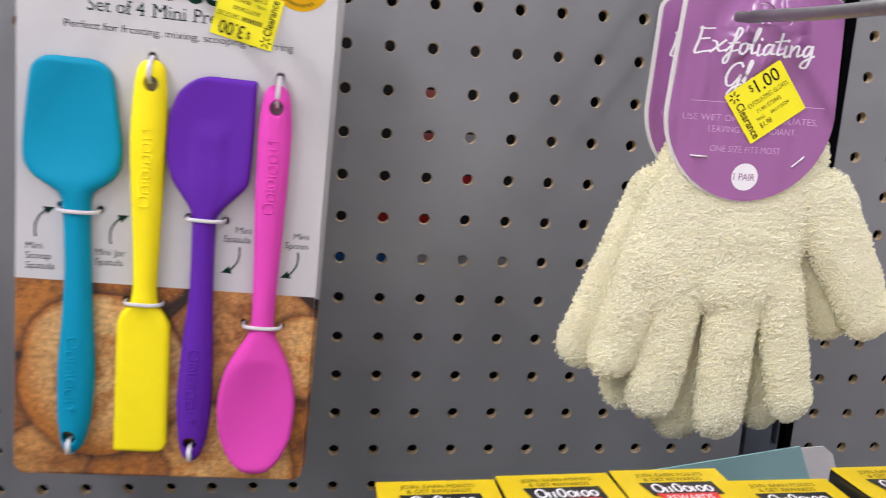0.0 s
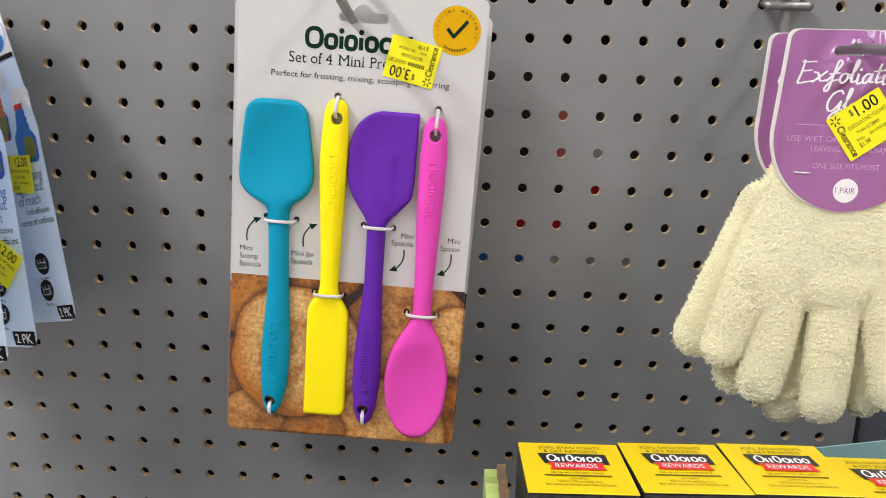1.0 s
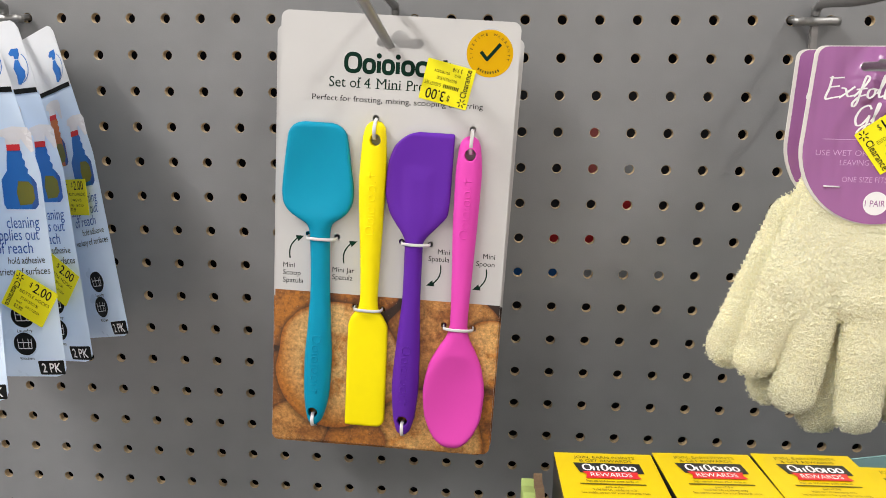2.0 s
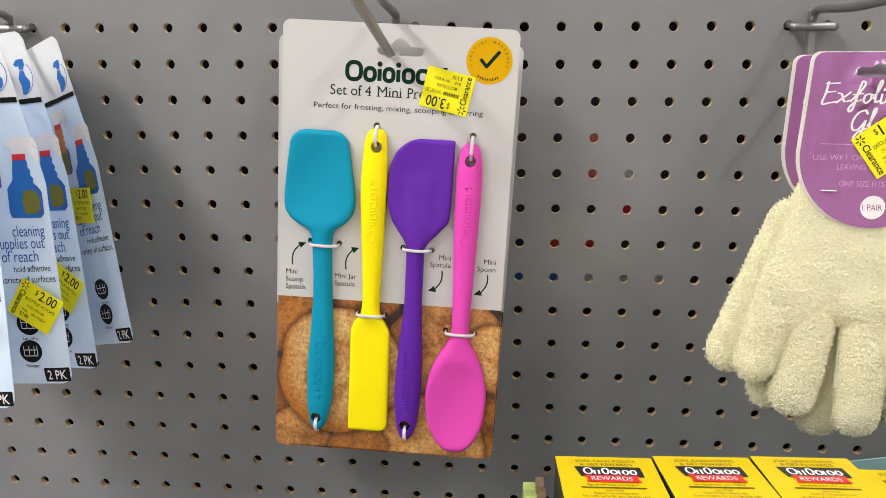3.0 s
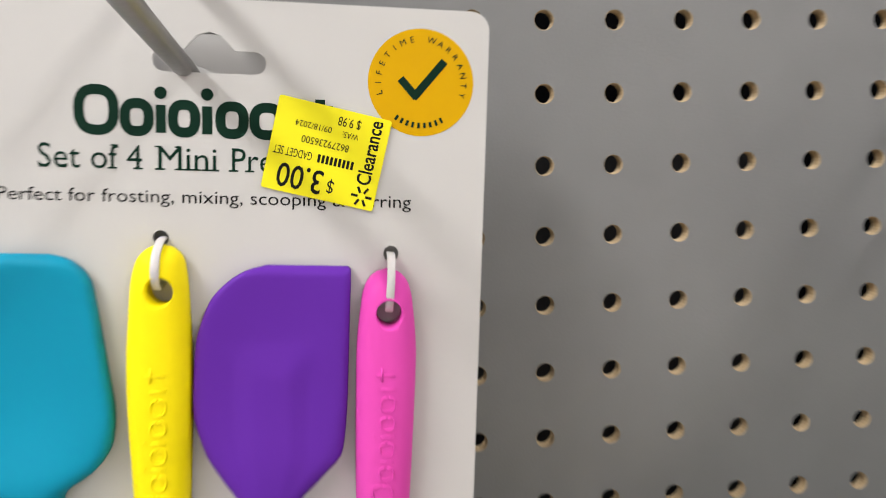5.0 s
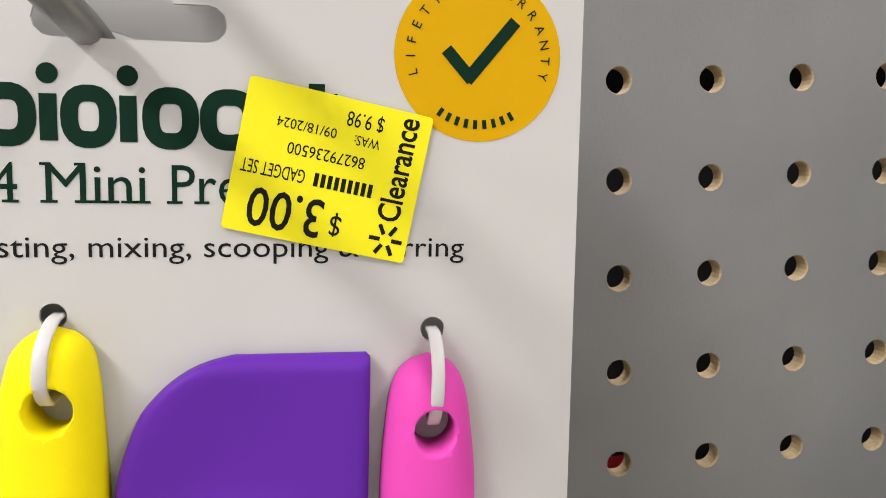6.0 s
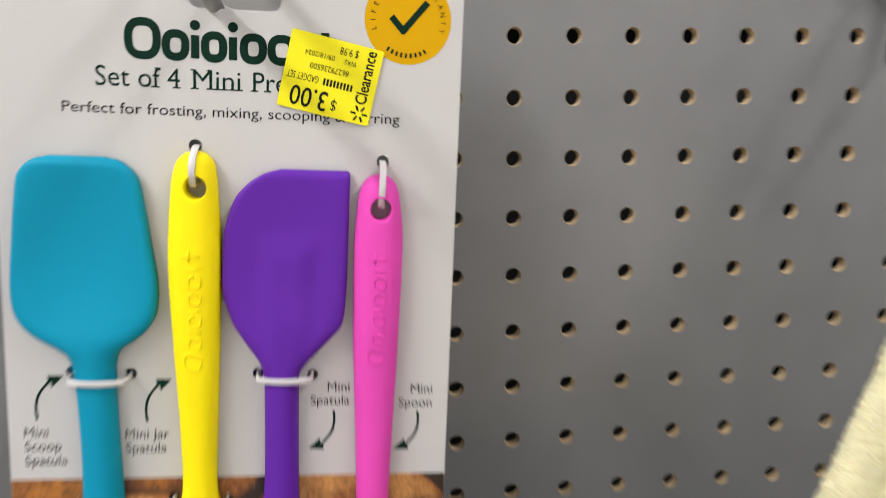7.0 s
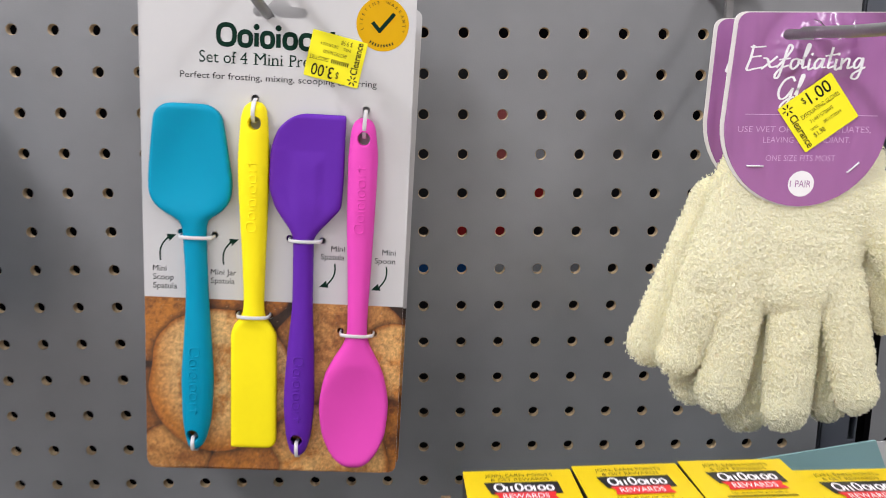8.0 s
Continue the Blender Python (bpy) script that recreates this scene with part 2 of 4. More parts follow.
def round_rect(x0, x1, z0, z1, r, n=6):
    pts = []
    for cx, cz, a0 in ((x1 - r, z1 - r, 0), (x0 + r, z1 - r, 90), (x0 + r, z0 + r, 180), (x1 - r, z0 + r, 270)):
        for i in range(n + 1):
            a = radians(a0 + 90 * i / n)
            pts.append((cx + r * math.cos(a), cz + r * math.sin(a)))
    return pts


def disc(x, z, r, n=40, r2=None):
    return [(x + r * math.cos(2 * math.pi * i / n), z + (r2 or r) * math.sin(2 * math.pi * i / n)) for i in range(n)]


def flat(outline, y):
    """A printed shape, one face thick."""
    bm = bmesh.new()
    f = bm.faces.new([bm.verts.new((x, y, z)) for x, z in outline])
    bmesh.ops.recalc_face_normals(bm, faces=[f])
    if f.normal.y > 0:
        f.normal_flip()
    return bm


def merge(*bms):
    out = bmesh.new()
    for b in bms:
        me = bpy.data.meshes.new("tmp")
        b.to_mesh(me)
        b.free()
        out.from_mesh(me)
        bpy.data.meshes.remove(me)
    return out


def box(x0, x1, y0, y1, z0, z1, bevel=0.0, seg=2):
    bm = bmesh.new()
    bmesh.ops.create_cube(bm, size=1.0)
    bmesh.ops.scale(bm, vec=(x1 - x0, y1 - y0, z1 - z0), verts=bm.verts)
    bmesh.ops.translate(bm, vec=((x0 + x1) / 2, (y0 + y1) / 2, (z0 + z1) / 2), verts=bm.verts)
    if bevel:
        bmesh.ops.bevel(bm, geom=list(bm.edges), offset=bevel, segments=seg, affect="EDGES")
    return bm


def bar(x0, z0, x1, z1, w, y):
    """A straight printed stroke."""
    d = Vector((x1 - x0, z1 - z0))
    n = Vector((-d.y, d.x)).normalized() * w / 2
    return flat([(x0 + n.x, z0 + n.y), (x0 - n.x, z0 - n.y), (x1 - n.x, z1 - n.y), (x1 + n.x, z1 + n.y)], y)


def tube(pts, radius, n=8, flatten=1.0):
    """A rod swept along a path, closed at both ends."""
    pts = [Vector(p) for p in pts]
    verts, faces = [], []
    ref = Vector((0.31, 0.2, 0.93))
    for i, p in enumerate(pts):
        t = (pts[min(i + 1, len(pts) - 1)] - pts[max(i - 1, 0)]).normalized()
        a = t.cross(ref).normalized()
        b = t.cross(a)
        for k in range(n):
            q = 2 * math.pi * k / n
            verts.append(p + a * radius * math.cos(q) + b * radius * flatten * math.sin(q))
    for i in range(len(pts) - 1):
        for k in range(n):
            faces.append((i * n + k, i * n + (k + 1) % n, (i + 1) * n + (k + 1) % n, (i + 1) * n + k))
    faces += [tuple(range(n))[::-1], tuple((len(pts) - 1) * n + k for k in range(n))]
    bm = bmesh.new()
    vs = [bm.verts.new(v) for v in verts]
    for f in faces:
        bm.faces.new([vs[i] for i in f]).smooth = True
    bmesh.ops.recalc_face_normals(bm, faces=bm.faces)
    return bm


def smooth_path(pts, n=8):
    """Catmull-Rom through a few points."""
    p = [Vector(q) for q in pts]
    p = [2 * p[0] - p[1], *p, 2 * p[-1] - p[-2]]
    out = []
    for i in range(1, len(p) - 2):
        for k in range(n):
            t = k / n
            a, b, c, d = p[i - 1 : i + 3]
            out.append(0.5 * ((2 * b) + (c - a) * t + (2 * a - 5 * b + 4 * c - d) * t * t + (3 * b - a - 3 * c + d) * t**3))
    return [*out, p[-2]]


def words(text, x, z, cap, y, width=0.0, align="LEFT", turn=0.0, shear=0.0, heavy=0.0):
    """Lettering as a flat mesh in the xz plane: foot of the first letter at (x, z), height of the capitals, width over all."""
    cu = bpy.data.curves.new("lettering", "FONT")
    cu.body, cu.size, cu.shear, cu.offset = text, cap / 0.69, shear, heavy
    cu.resolution_u = 3
    ob = new("lettering", cu)
    dg = bpy.context.evaluated_depsgraph_get()
    me = bpy.data.meshes.new_from_object(ob.evaluated_get(dg))
    bpy.data.objects.remove(ob)
    bpy.data.curves.remove(cu)
    bm = bmesh.new()
    bm.from_mesh(me)
    bpy.data.meshes.remove(me)
    xs = [v.co.x for v in bm.verts]
    lo, hi = min(xs), max(xs)
    k = width / (hi - lo) if width else 1.0
    shift = {"LEFT": 0.0, "CENTER": -0.5, "RIGHT": -1.0}[align] * (hi - lo) * k
    c, s = math.cos(radians(turn)), math.sin(radians(turn))
    for v in bm.verts:
        u, w = (v.co.x - lo) * k + shift, v.co.y
        v.co = (x + u * c - w * s, y, z + u * s + w * c)
    bmesh.ops.recalc_face_normals(bm, faces=bm.faces)
    for f in bm.faces:
        if f.normal.y > 0:
            f.normal_flip()
    return bm


def cut(bm, cutters):
    """The first body less the others."""
    me = bpy.data.meshes.new("body")
    bm.to_mesh(me)
    bm.free()
    ob = new("body", me)
    both = merge(*cutters)
    cme = bpy.data.meshes.new("cutter")
    both.to_mesh(cme)
    both.free()
    cutter = new("cutter", cme)
    mod = ob.modifiers.new("cut", "BOOLEAN")
    mod.object, mod.solver, mod.operation = cutter, "EXACT", "DIFFERENCE"
    bpy.context.view_layer.update()
    out = bpy.data.meshes.new_from_object(ob.evaluated_get(bpy.context.evaluated_depsgraph_get()))
    bpy.data.objects.remove(ob)
    bpy.data.objects.remove(cutter)
    return out


# ---- pegboard ----
PITCH, HOLE, TOP = 0.0254, 0.0033, 1.5


def pegboard(c0, c1, r0, r1, x0, x1, z0, z1):
    """A panel with real holes on an inch grid."""
    verts, faces, mats = [], [], []
    n = 16

    def add(*vs):
        verts.extend(vs)
        return list(range(len(verts) - len(vs), len(verts)))

    for c in range(c0, c1 + 1):
        for r in range(r0, r1 + 1):
            cx, cz = c * PITCH, TOP - r * PITCH
            ax, bx = (x0 if c == c0 else cx - PITCH / 2), (x1 if c == c1 else cx + PITCH / 2)
            az, bz = (z0 if r == r1 else cz - PITCH / 2), (z1 if r == r0 else cz + PITCH / 2)
            ring = []
            for depth, rad in ((0, HOLE + 0.0003), (0.0005, HOLE), (0.0048, HOLE)):
                ring.append(add(*[(cx + rad * math.cos(2 * math.pi * (k + 0.5) / n), depth, cz + rad * math.sin(2 * math.pi * (k + 0.5) / n)) for k in range(n)]))
            out = []
            for k in range(n):
                a = 2 * math.pi * (k + 0.5) / n
                u, w = math.cos(a), math.sin(a)
                s = 1 / max(abs(u), abs(w))
                u, w = u * s, w * s
                out.append((cx + (u * (bx - cx) if u > 0 else u * (cx - ax)), 0, cz + (w * (bz - cz) if w > 0 else w * (cz - az))))
            corner = add((bx, 0, bz), (ax, 0, bz), (ax, 0, az), (bx, 0, az))
            edge = add(*out)
            for k in range(n):
                j = (k + 1) % n
                faces.append((ring[0][k], ring[0][j], edge[j], edge[k]))
                mats.append(0)
                for a, b in ((1, 0), (2, 1)):
                    faces.append((ring[a][k], ring[a][j], ring[b][j], ring[b][k]))
                    mats.append(1)
            for q, k in enumerate((n // 8 - 1, 3 * n // 8 - 1, 5 * n // 8 - 1, 7 * n // 8 - 1)):
                faces.append((edge[k], edge[k + 1], corner[q]))
                mats.append(0)
    me = bpy.data.meshes.new("pegboard")
    me.from_pydata(verts, [], faces)
    me.materials.append(BOARD)
    me.materials.append(FIBRE)
    me.polygons.foreach_set("material_index", mats)
    bm = bmesh.new()
    bm.from_mesh(me)
    bmesh.ops.remove_doubles(bm, verts=bm.verts, dist=1e-5)
    bmesh.ops.recalc_face_normals(bm, faces=bm.faces)
    bm.to_mesh(me)
    bm.free()
    return me


def edge_frame(x0, x1, z0, z1):
    """The board's cut edges."""
    return merge(box(x0 - 0.0006, x0, 0.0002, 0.006, z0, z1), box(x1, x1 + 0.0006, 0.0002, 0.006, z0, z1))


ZLO, ZHI = TOP - 24.5 * PITCH, TOP + 8.5 * PITCH
wall_peg = tagged(part("wall_pegboard", pegboard(-26, 10, -8, 24, -26.5 * PITCH, 0.2785, ZLO, ZHI)), "grey painted perforated hardboard panel", "pegboard", kind="structure")
# panel edges coloured near-black for the shade in the gap at the upright
part("panel_edge", edge_frame(-26.5 * PITCH, 0.2785, ZLO, ZHI), GAP_SHADE, wall_peg)
wall_peg2 = tagged(part("wall_pegboard_beside", pegboard(13, 30, -8, 24, 0.3165, 30.5 * PITCH, ZLO, ZHI)), "grey painted perforated hardboard panel beside a steel upright", "pegboard", kind="structure")
part("panel_edge", edge_frame(0.3165, 30.5 * PITCH, ZLO, ZHI), GAP_SHADE, wall_peg2)

# slotted steel upright between the two panels
post = cut(box(0.2835, 0.3105, 0.005, 0.035, ZLO, ZHI, 0.0012),
           [box(0.3040, 0.3088, -0.01, 0.05, TOP - 0.004 - (i + 0.85) * PITCH, TOP - 0.004 - (i + 0.1) * PITCH) for i in range(-8, 24)])
tagged(part("upright_post", post, STEEL), "grey steel shelving upright with a row of slots", "post", kind="structure")

# the rest of the shop, out of sight
for name, b, mat, label in (
    ("floor", box(-9, 9, -4, 5, -0.1, 0), FLOOR, "pale polished shop floor"),
    ("ceiling", box(-9, 9, -4, 5, 4.3, 4.4), CEIL, "white shop ceiling"),
    ("wall_south", box(-9, 9, -2.6, -2.5, 0, 2.0), GOODS, "opposite run of shelving with goods"),
    # added backing, near-black so that the peg holes look unlit
    ("wall_back", box(-9, 9, 0.20, 0.22, 0, 1.62), GAP_SHADE, "added near-black panel standing in for the shade behind the pegboard"),
    ("wall_base", box(-9, 9, 0.0, 0.03, 0, ZLO - 0.001), BOARD, "grey base panel below the pegboard"),
    ("wall_west", box(-9, -26.5 * PITCH - 0.002, 0.0, 0.03, ZLO, 2.0), BOARD, "grey panel further along the aisle"),
    ("wall_east", box(30.5 * PITCH + 0.002, 9, 0.0, 0.03, ZLO, 2.0), BOARD, "grey panel further along the aisle"),
    ("wall_north", box(-9, 9, 5.0, 5.1, 0, 4.3), CEIL, "pale far wall"),
    ("wall_far_south", box(-9, 9, -4.1, -4.0, 0, 4.3), CEIL, "pale far wall"),
):
    tagged(part(name, b, mat), label, "wall" if "wall" in name else name, kind="structure")

# ---- utensil set on its card ----
CARD_POSE = Matrix(((0.99871, -0.0030, 0.05077, -0.08602), (0.00211, 0.99984, 0.01763, -0.05855), (-0.05082, -0.0175, 0.99855, 1.35406), (0, 0, 0, 1)))
CARD_POSE = Matrix.LocRotScale(CARD_POSE.translation, CARD_POSE.to_quaternion().normalized(), None)


def hermite(xs, ys, x):
    """Monotone cubic through stations; xs rising."""
    xs, ys = np.array(xs, float), np.array(ys, float)
    d = np.diff(ys) / np.diff(xs)
    m = np.r_[d[0], [0 if a * b <= 0 else 2 * a * b / (a + b) for a, b in zip(d, d[1:])], d[-1]]
    i = np.clip(np.searchsorted(xs, x) - 1, 0, len(xs) - 2)
    h = xs[i + 1] - xs[i]
    t = np.clip((x - xs[i]) / h, 0, 1)
    return (1 + 2 * t) * (1 - t) ** 2 * ys[i] + t * (1 - t) ** 2 * h * m[i] + t * t * (3 - 2 * t) * ys[i + 1] + t * t * (t - 1) * h * m[i + 1]


def utensil(stations, top_r, bottom_r, hollow=None, na=26, ns=120, core=None):
    """A moulded tool lying on the card. stations, foot to head in mm: height, left edge, right edge, thickness, squareness of the section.
    top_r, bottom_r: corner radii left and right. hollow: (middle, half length, depth) of a dished face. core: (start, end of its slope, half width, rise) of a thick rib under a thin blade."""
    st = sorted(stations)
    zs = [s[0] for s in st]
    lo, hi = zs[0], zs[-1]
    cols = list(zip(*st))
    k = np.linspace(0, math.pi, ns)
    zz = lo + (hi - lo) * (0.5 - 0.5 * np.cos(k)) * 0.55 + (hi - lo) * np.linspace(0, 1, ns) * 0.45
    verts, faces = [], []
    for z in zz:
        xl, xr, th, sq = (float(hermite(zs, c, z)) for c in cols[1:])
        ends = []
        for x, side in ((xl, 0), (xr, 1)):
            inset = 0.0
            for dist, r in ((hi - z, top_r[side]), (z - lo, bottom_r[side])):
                if dist < r:
                    inset += r - math.sqrt(max(r * r - (r - dist) ** 2, 0))
            ends.append(x + inset if side == 0 else x - inset)
        xl, xr = ends
        edge = min(1.0, (min(hi - z, z - lo) + 0.15) / (th * 0.6))
        t = th * math.sqrt(max(1 - (1 - edge) ** 2, 0.02))
        for j in range(na):
            a = -math.cos(math.pi * j / (na - 1))
            h = t * (1 - abs(a) ** sq) ** (1 / sq)
            if hollow:
                g = max(0.0, 1 - ((z - hollow[0]) / hollow[1]) ** 2)
                h -= hollow[2] * g * max(0.0, 1 - (a / 0.94) ** 2) ** 0.8
            if core:
                g = min(1.0, max(0.0, (core[1] - z) / (core[1] - core[0])))
                across = min(1.0, max(0.0, (core[2] * (1.35 - 0.35 * g) - abs(a)) / 0.14))
                h += core[3] * g * across * min(1.0, max(0.0, (z - 6) / 16))
            x = (xl + xr) / 2 + a * (xr - xl) / 2
            verts.append((x / 1000, -(1.2 + 0.86 * h) / 1000, z / 1000))
    for i in range(ns - 1):
        for j in range(na - 1):
            faces.append((i * na + j, i * na + j + 1, (i + 1) * na + j + 1, (i + 1) * na + j))
        faces.append((i * na, (i + 1) * na, (i + 1) * na + na - 1, i * na + na - 1))
    faces.append(tuple(range(na))[::-1])
    faces.append(tuple((ns - 1) * na + j for j in range(na)))
    bm = bmesh.new()
    vs = [bm.verts.new(v) for v in verts]
    for f in faces:
        fc = bm.faces.new([vs[i] for i in f])
        fc.smooth = len(f) == 4
    bmesh.ops.recalc_face_normals(bm, faces=bm.faces)
    return bm


def rod(x, z, r, y0=-0.03, y1=0.01, n=20, r2=None):
    return slab(disc(x, z, r, n, r2), y0, y1)


def eyelet(x, z):
    """A round hole that flares towards the front."""
    bm = bmesh.new()
    n = 28
    rings = [[bm.verts.new((x + r * math.cos(2 * math.pi * k / n), y, z + r * 1.05 * math.sin(2 * math.pi * k / n))) for k in range(n)] for y, r in ((-0.02, 0.0070), (-0.0102, 0.0045), (-0.0088, 0.0036), (-0.0060, 0.0033), (0.01, 0.0033))]
    for a, b in zip(rings, rings[1:]):
        for k in range(n):
            bm.faces.new((a[k], a[(k + 1) % n], b[(k + 1) % n], b[k])).smooth = True
    bm.faces.new(rings[0])
    bm.faces.new(rings[-1])
    bmesh.ops.recalc_face_normals(bm, faces=bm.faces)
    return bm


def ribbon(pts, wide, half, thick):
    """A flat plastic strap along a path; wide: the direction of its width."""
    pts, wide = [Vector(p) for p in pts], Vector(wide)
    bm = bmesh.new()
    rings = []
    for i, p in enumerate(pts):
        t = (pts[min(i + 1, len(pts) - 1)] - pts[max(i - 1, 0)]).normalized()
        nrm = t.cross(wide).normalized()
        rings.append([bm.verts.new(p + wide * half * u + nrm * thick * v) for u, v in ((-1, -0.5), (-0.8, -1), (0.8, -1), (1, -0.5), (1, 0.5), (0.8, 1), (-0.8, 1), (-1, 0.5))])
    for a, b in zip(rings, rings[1:]):
        for k in range(8):
            bm.faces.new((a[k], a[(k + 1) % 8], b[(k + 1) % 8], b[k])).smooth = True
    bm.faces.new(rings[0])
    bm.faces.new(rings[-1])
    bmesh.ops.recalc_face_normals(bm, faces=bm.faces)
    return bm


def strap(x0, x1, z, rise):
    """A plastic tie that comes out of one hole, over a handle, into another."""
    mid, half = (x0 + x1) / 2, (x1 - x0) / 2
    pts = [(x0 + 0.0006, 0.001, z)]
    pts += [(mid - half * math.cos(math.pi * k / 10), -0.0006 - rise * math.sin(math.pi * k / 10) ** 0.4, z - 0.0001 * math.sin(math.pi * k / 10)) for k in range(11)]
    pts += [(x1 - 0.0006, 0.001, z)]
    return ribbon(smooth_path(pts, 3), (0, 0, 1), 0.00095, 0.0004)


def loop(x, z_hole, z_card, rise):
    """A tie from the eye of a handle to a hole in the card beyond its end."""
    d = z_hole - z_card
    pts = [(x, 0.001, z_card), (x + 0.0001, -0.0035, z_card + 0.05 * d), (x, -rise - 0.0005, z_card + 0.32 * d), (x - 0.0002, -rise - 0.0012, z_card + 0.75 * d), (x - 0.0003, -rise * 0.75, z_hole + 0.05 * d), (x, -0.003, z_hole + 0.02 * d), (x, 0.001, z_hole)]
    return ribbon(smooth_path(pts, 4), (1, 0, 0), 0.00108, 0.0004)


def ring_line(x0, x1, z0, z1, square=2.6, n=22):
    """A closed rounded loop that fills a box."""
    cx, cz, rx, rz = (x0 + x1) / 2, (z0 + z1) / 2, (x1 - x0) / 2, (z1 - z0) / 2
    out = []
    for i in range(n + 1):
        c, s = math.cos(2 * math.pi * i / n), math.sin(2 * math.pi * i / n)
        out.append((cx + rx * math.copysign(abs(c) ** (2 / square), c), cz + rz * math.copysign(abs(s) ** (2 / square), s)))
    return out


def maker_strokes():
    """The maker's name as a row of plain rings and bars: strokes in a space one wide, with tall marks one high."""
    ring = lambda a, b, top: [ring_line(a, b, 0.07, top)]
    mark = lambda a: [[(a, 0.05), (a, 0.66)], [(a, 0.92), (a, 0.96)]]
    return [ring(0.015, 0.145, 0.95), ring(0.185, 0.275, 0.68), mark(0.32), ring(0.365, 0.45, 0.68), mark(0.495), ring(0.545, 0.635, 0.68), ring(0.675, 0.775, 0.68), [[(0.83, 0.05), (0.83, 0.68)]], [[(0.93, 0.08), (0.93, 0.9)], [(0.89, 0.66), (0.98, 0.66)]]]


def emboss(x, z0, z1, y, up, cap):
    """The maker's name on a handle, as raised rounded strokes that run along it."""
    run, sign = z1 - z0, (-1 if up else 1)
    out = []
    for strokes in maker_strokes():
        bits = []
        for line in strokes:
            pts = [(x + sign * (v - 0.5) * cap, y - 0.00012, z0 + u * run) for u, v in line]
            bits.append(tube(pts, 0.00036, 6))
        out.append(merge(*bits))
    return out


def settle(bm, me):
    """Set raised strokes onto the skin of a tool."""
    skin = BVHTree.FromPolygons([v.co for v in me.vertices], [p.vertices for p in me.polygons])
    for v in bm.verts:
        hit = skin.ray_cast(Vector((v.co.x, -0.05, v.co.z)), Vector((0, 1, 0)))[0]
        if hit:
            v.co.y += hit.y
    return bm


def stroke_print(line, w, y):
    """A broad printed stroke: a straight bar, or a closed band along a loop."""
    if len(line) == 2:
        return [bar(*line[0], *line[1], w, y)]
    pts = [Vector(p) for p in line[:-1]]
    n = len(pts)
    bm = bmesh.new()
    rows = []
    for i, p in enumerate(pts):
        d = (pts[(i + 1) % n] - pts[i - 1]).normalized() * w / 2
        rows.append([bm.verts.new((p.x + k * d.y, y, p.y - k * d.x)) for k in (1, -1)])
    for i in range(n):
        f = bm.faces.new((*rows[i], *rows[(i + 1) % n][::-1]))
        f.normal_update()
        if f.normal.y > 0:
            f.normal_flip()
    return [bm]


def brand_blocks(x, z, cap, width, y, w=0.0026):
    """The maker's name as a row of plain printed rings and bars."""
    out = []
    for strokes in maker_strokes():
        bits = []
        for line in strokes:
            pts = [(x + u * width, z + v * cap) for u, v in line]
            if len(pts) == 2 and abs(pts[1][1] - pts[0][1]) < 0.1 * cap and pts[0][0] == pts[1][0]:
                bits.append(flat(disc(pts[0][0], pts[0][1], w * 0.62, 16), y))
            else:
                bits += stroke_print(pts, w, y)
        out.append(merge(*bits))
    return out


def serif_words(text, x, z, cap, y, width):
    """Lettering with short slab feet and heads on its stems."""
    bm = words(text, x, z, cap, y, width=width)
    feet = []
    for level, sign in ((0.0, 1), (0.69, -1), (1.0, -1)):
        at = sorted(v.co.x for v in bm.verts if abs(v.co.z - z - level * cap) < 0.02 * cap)
        runs = []
        for u in at:
            if runs and u - runs[-1][1] < 0.17 * cap:
                runs[-1][1] = u
            else:
                runs.append([u, u])
        for a, b in runs:
            if 0.06 * cap < b - a < 0.2 * cap:
                e = 0.13 * cap
                zz = z + level * cap + sign * 0.03 * cap
                feet.append(bar(a - e, zz, b + (e if level == 0 else 0), zz, 0.07 * cap, y - 0.00003))
    return merge(bm, *feet)


def arc_words(text, cx, cz, r, a0, a1, cap, y, inward=False):
    """Letters set round a circle between two angles."""
    bms = []
    n = len(text)
    for i, ch in enumerate(text):
        if ch == " ":
            continue
        a = a0 + (a1 - a0) * i / max(n - 1, 1)
        turn = a - 90 if not inward else a + 90
        rr = r if not inward else r + cap
        x, z = cx + rr * math.cos(radians(a)), cz + rr * math.sin(radians(a))
        bms.append(words(ch, x, z, cap, y, align="CENTER", turn=turn))
    return merge(*bms)


def curved_arrow(x0, z0, x1, z1, bow, y):
    """A printed arrow: a bent stroke and a head."""
    p0, p1 = Vector((x0, 0, z0)), Vector((x1, 0, z1))
    d = p1 - p0
    side = Vector((-d.z, 0, d.x)) * bow
    pts = [p0 + d * t + side * 4 * t * (1 - t) for t in [i / 8 for i in range(8)]]
    e = (p1 - pts[-1]).normalized()
    side_of = lambda d: Vector((-d.z, 0, d.x)).normalized()
    q = p1 - e * 0.005
    line = [p for p in pts if (p - p1).length > 0.0055] + [q]
    lefts, rights = [], []
    for i, p in enumerate(line):
        n = side_of(line[min(i + 1, len(line) - 1)] - line[max(i - 1, 0)]) * 0.00045
        lefts.append((p.x + n.x, p.z + n.z))
        rights.append((p.x - n.x, p.z - n.z))
    s = side_of(e) * 0.0022
    return flat([*lefts, (q.x + s.x, q.z + s.z), (p1.x, p1.z), (q.x - s.x, q.z - s.z), *rights[::-1]], y)


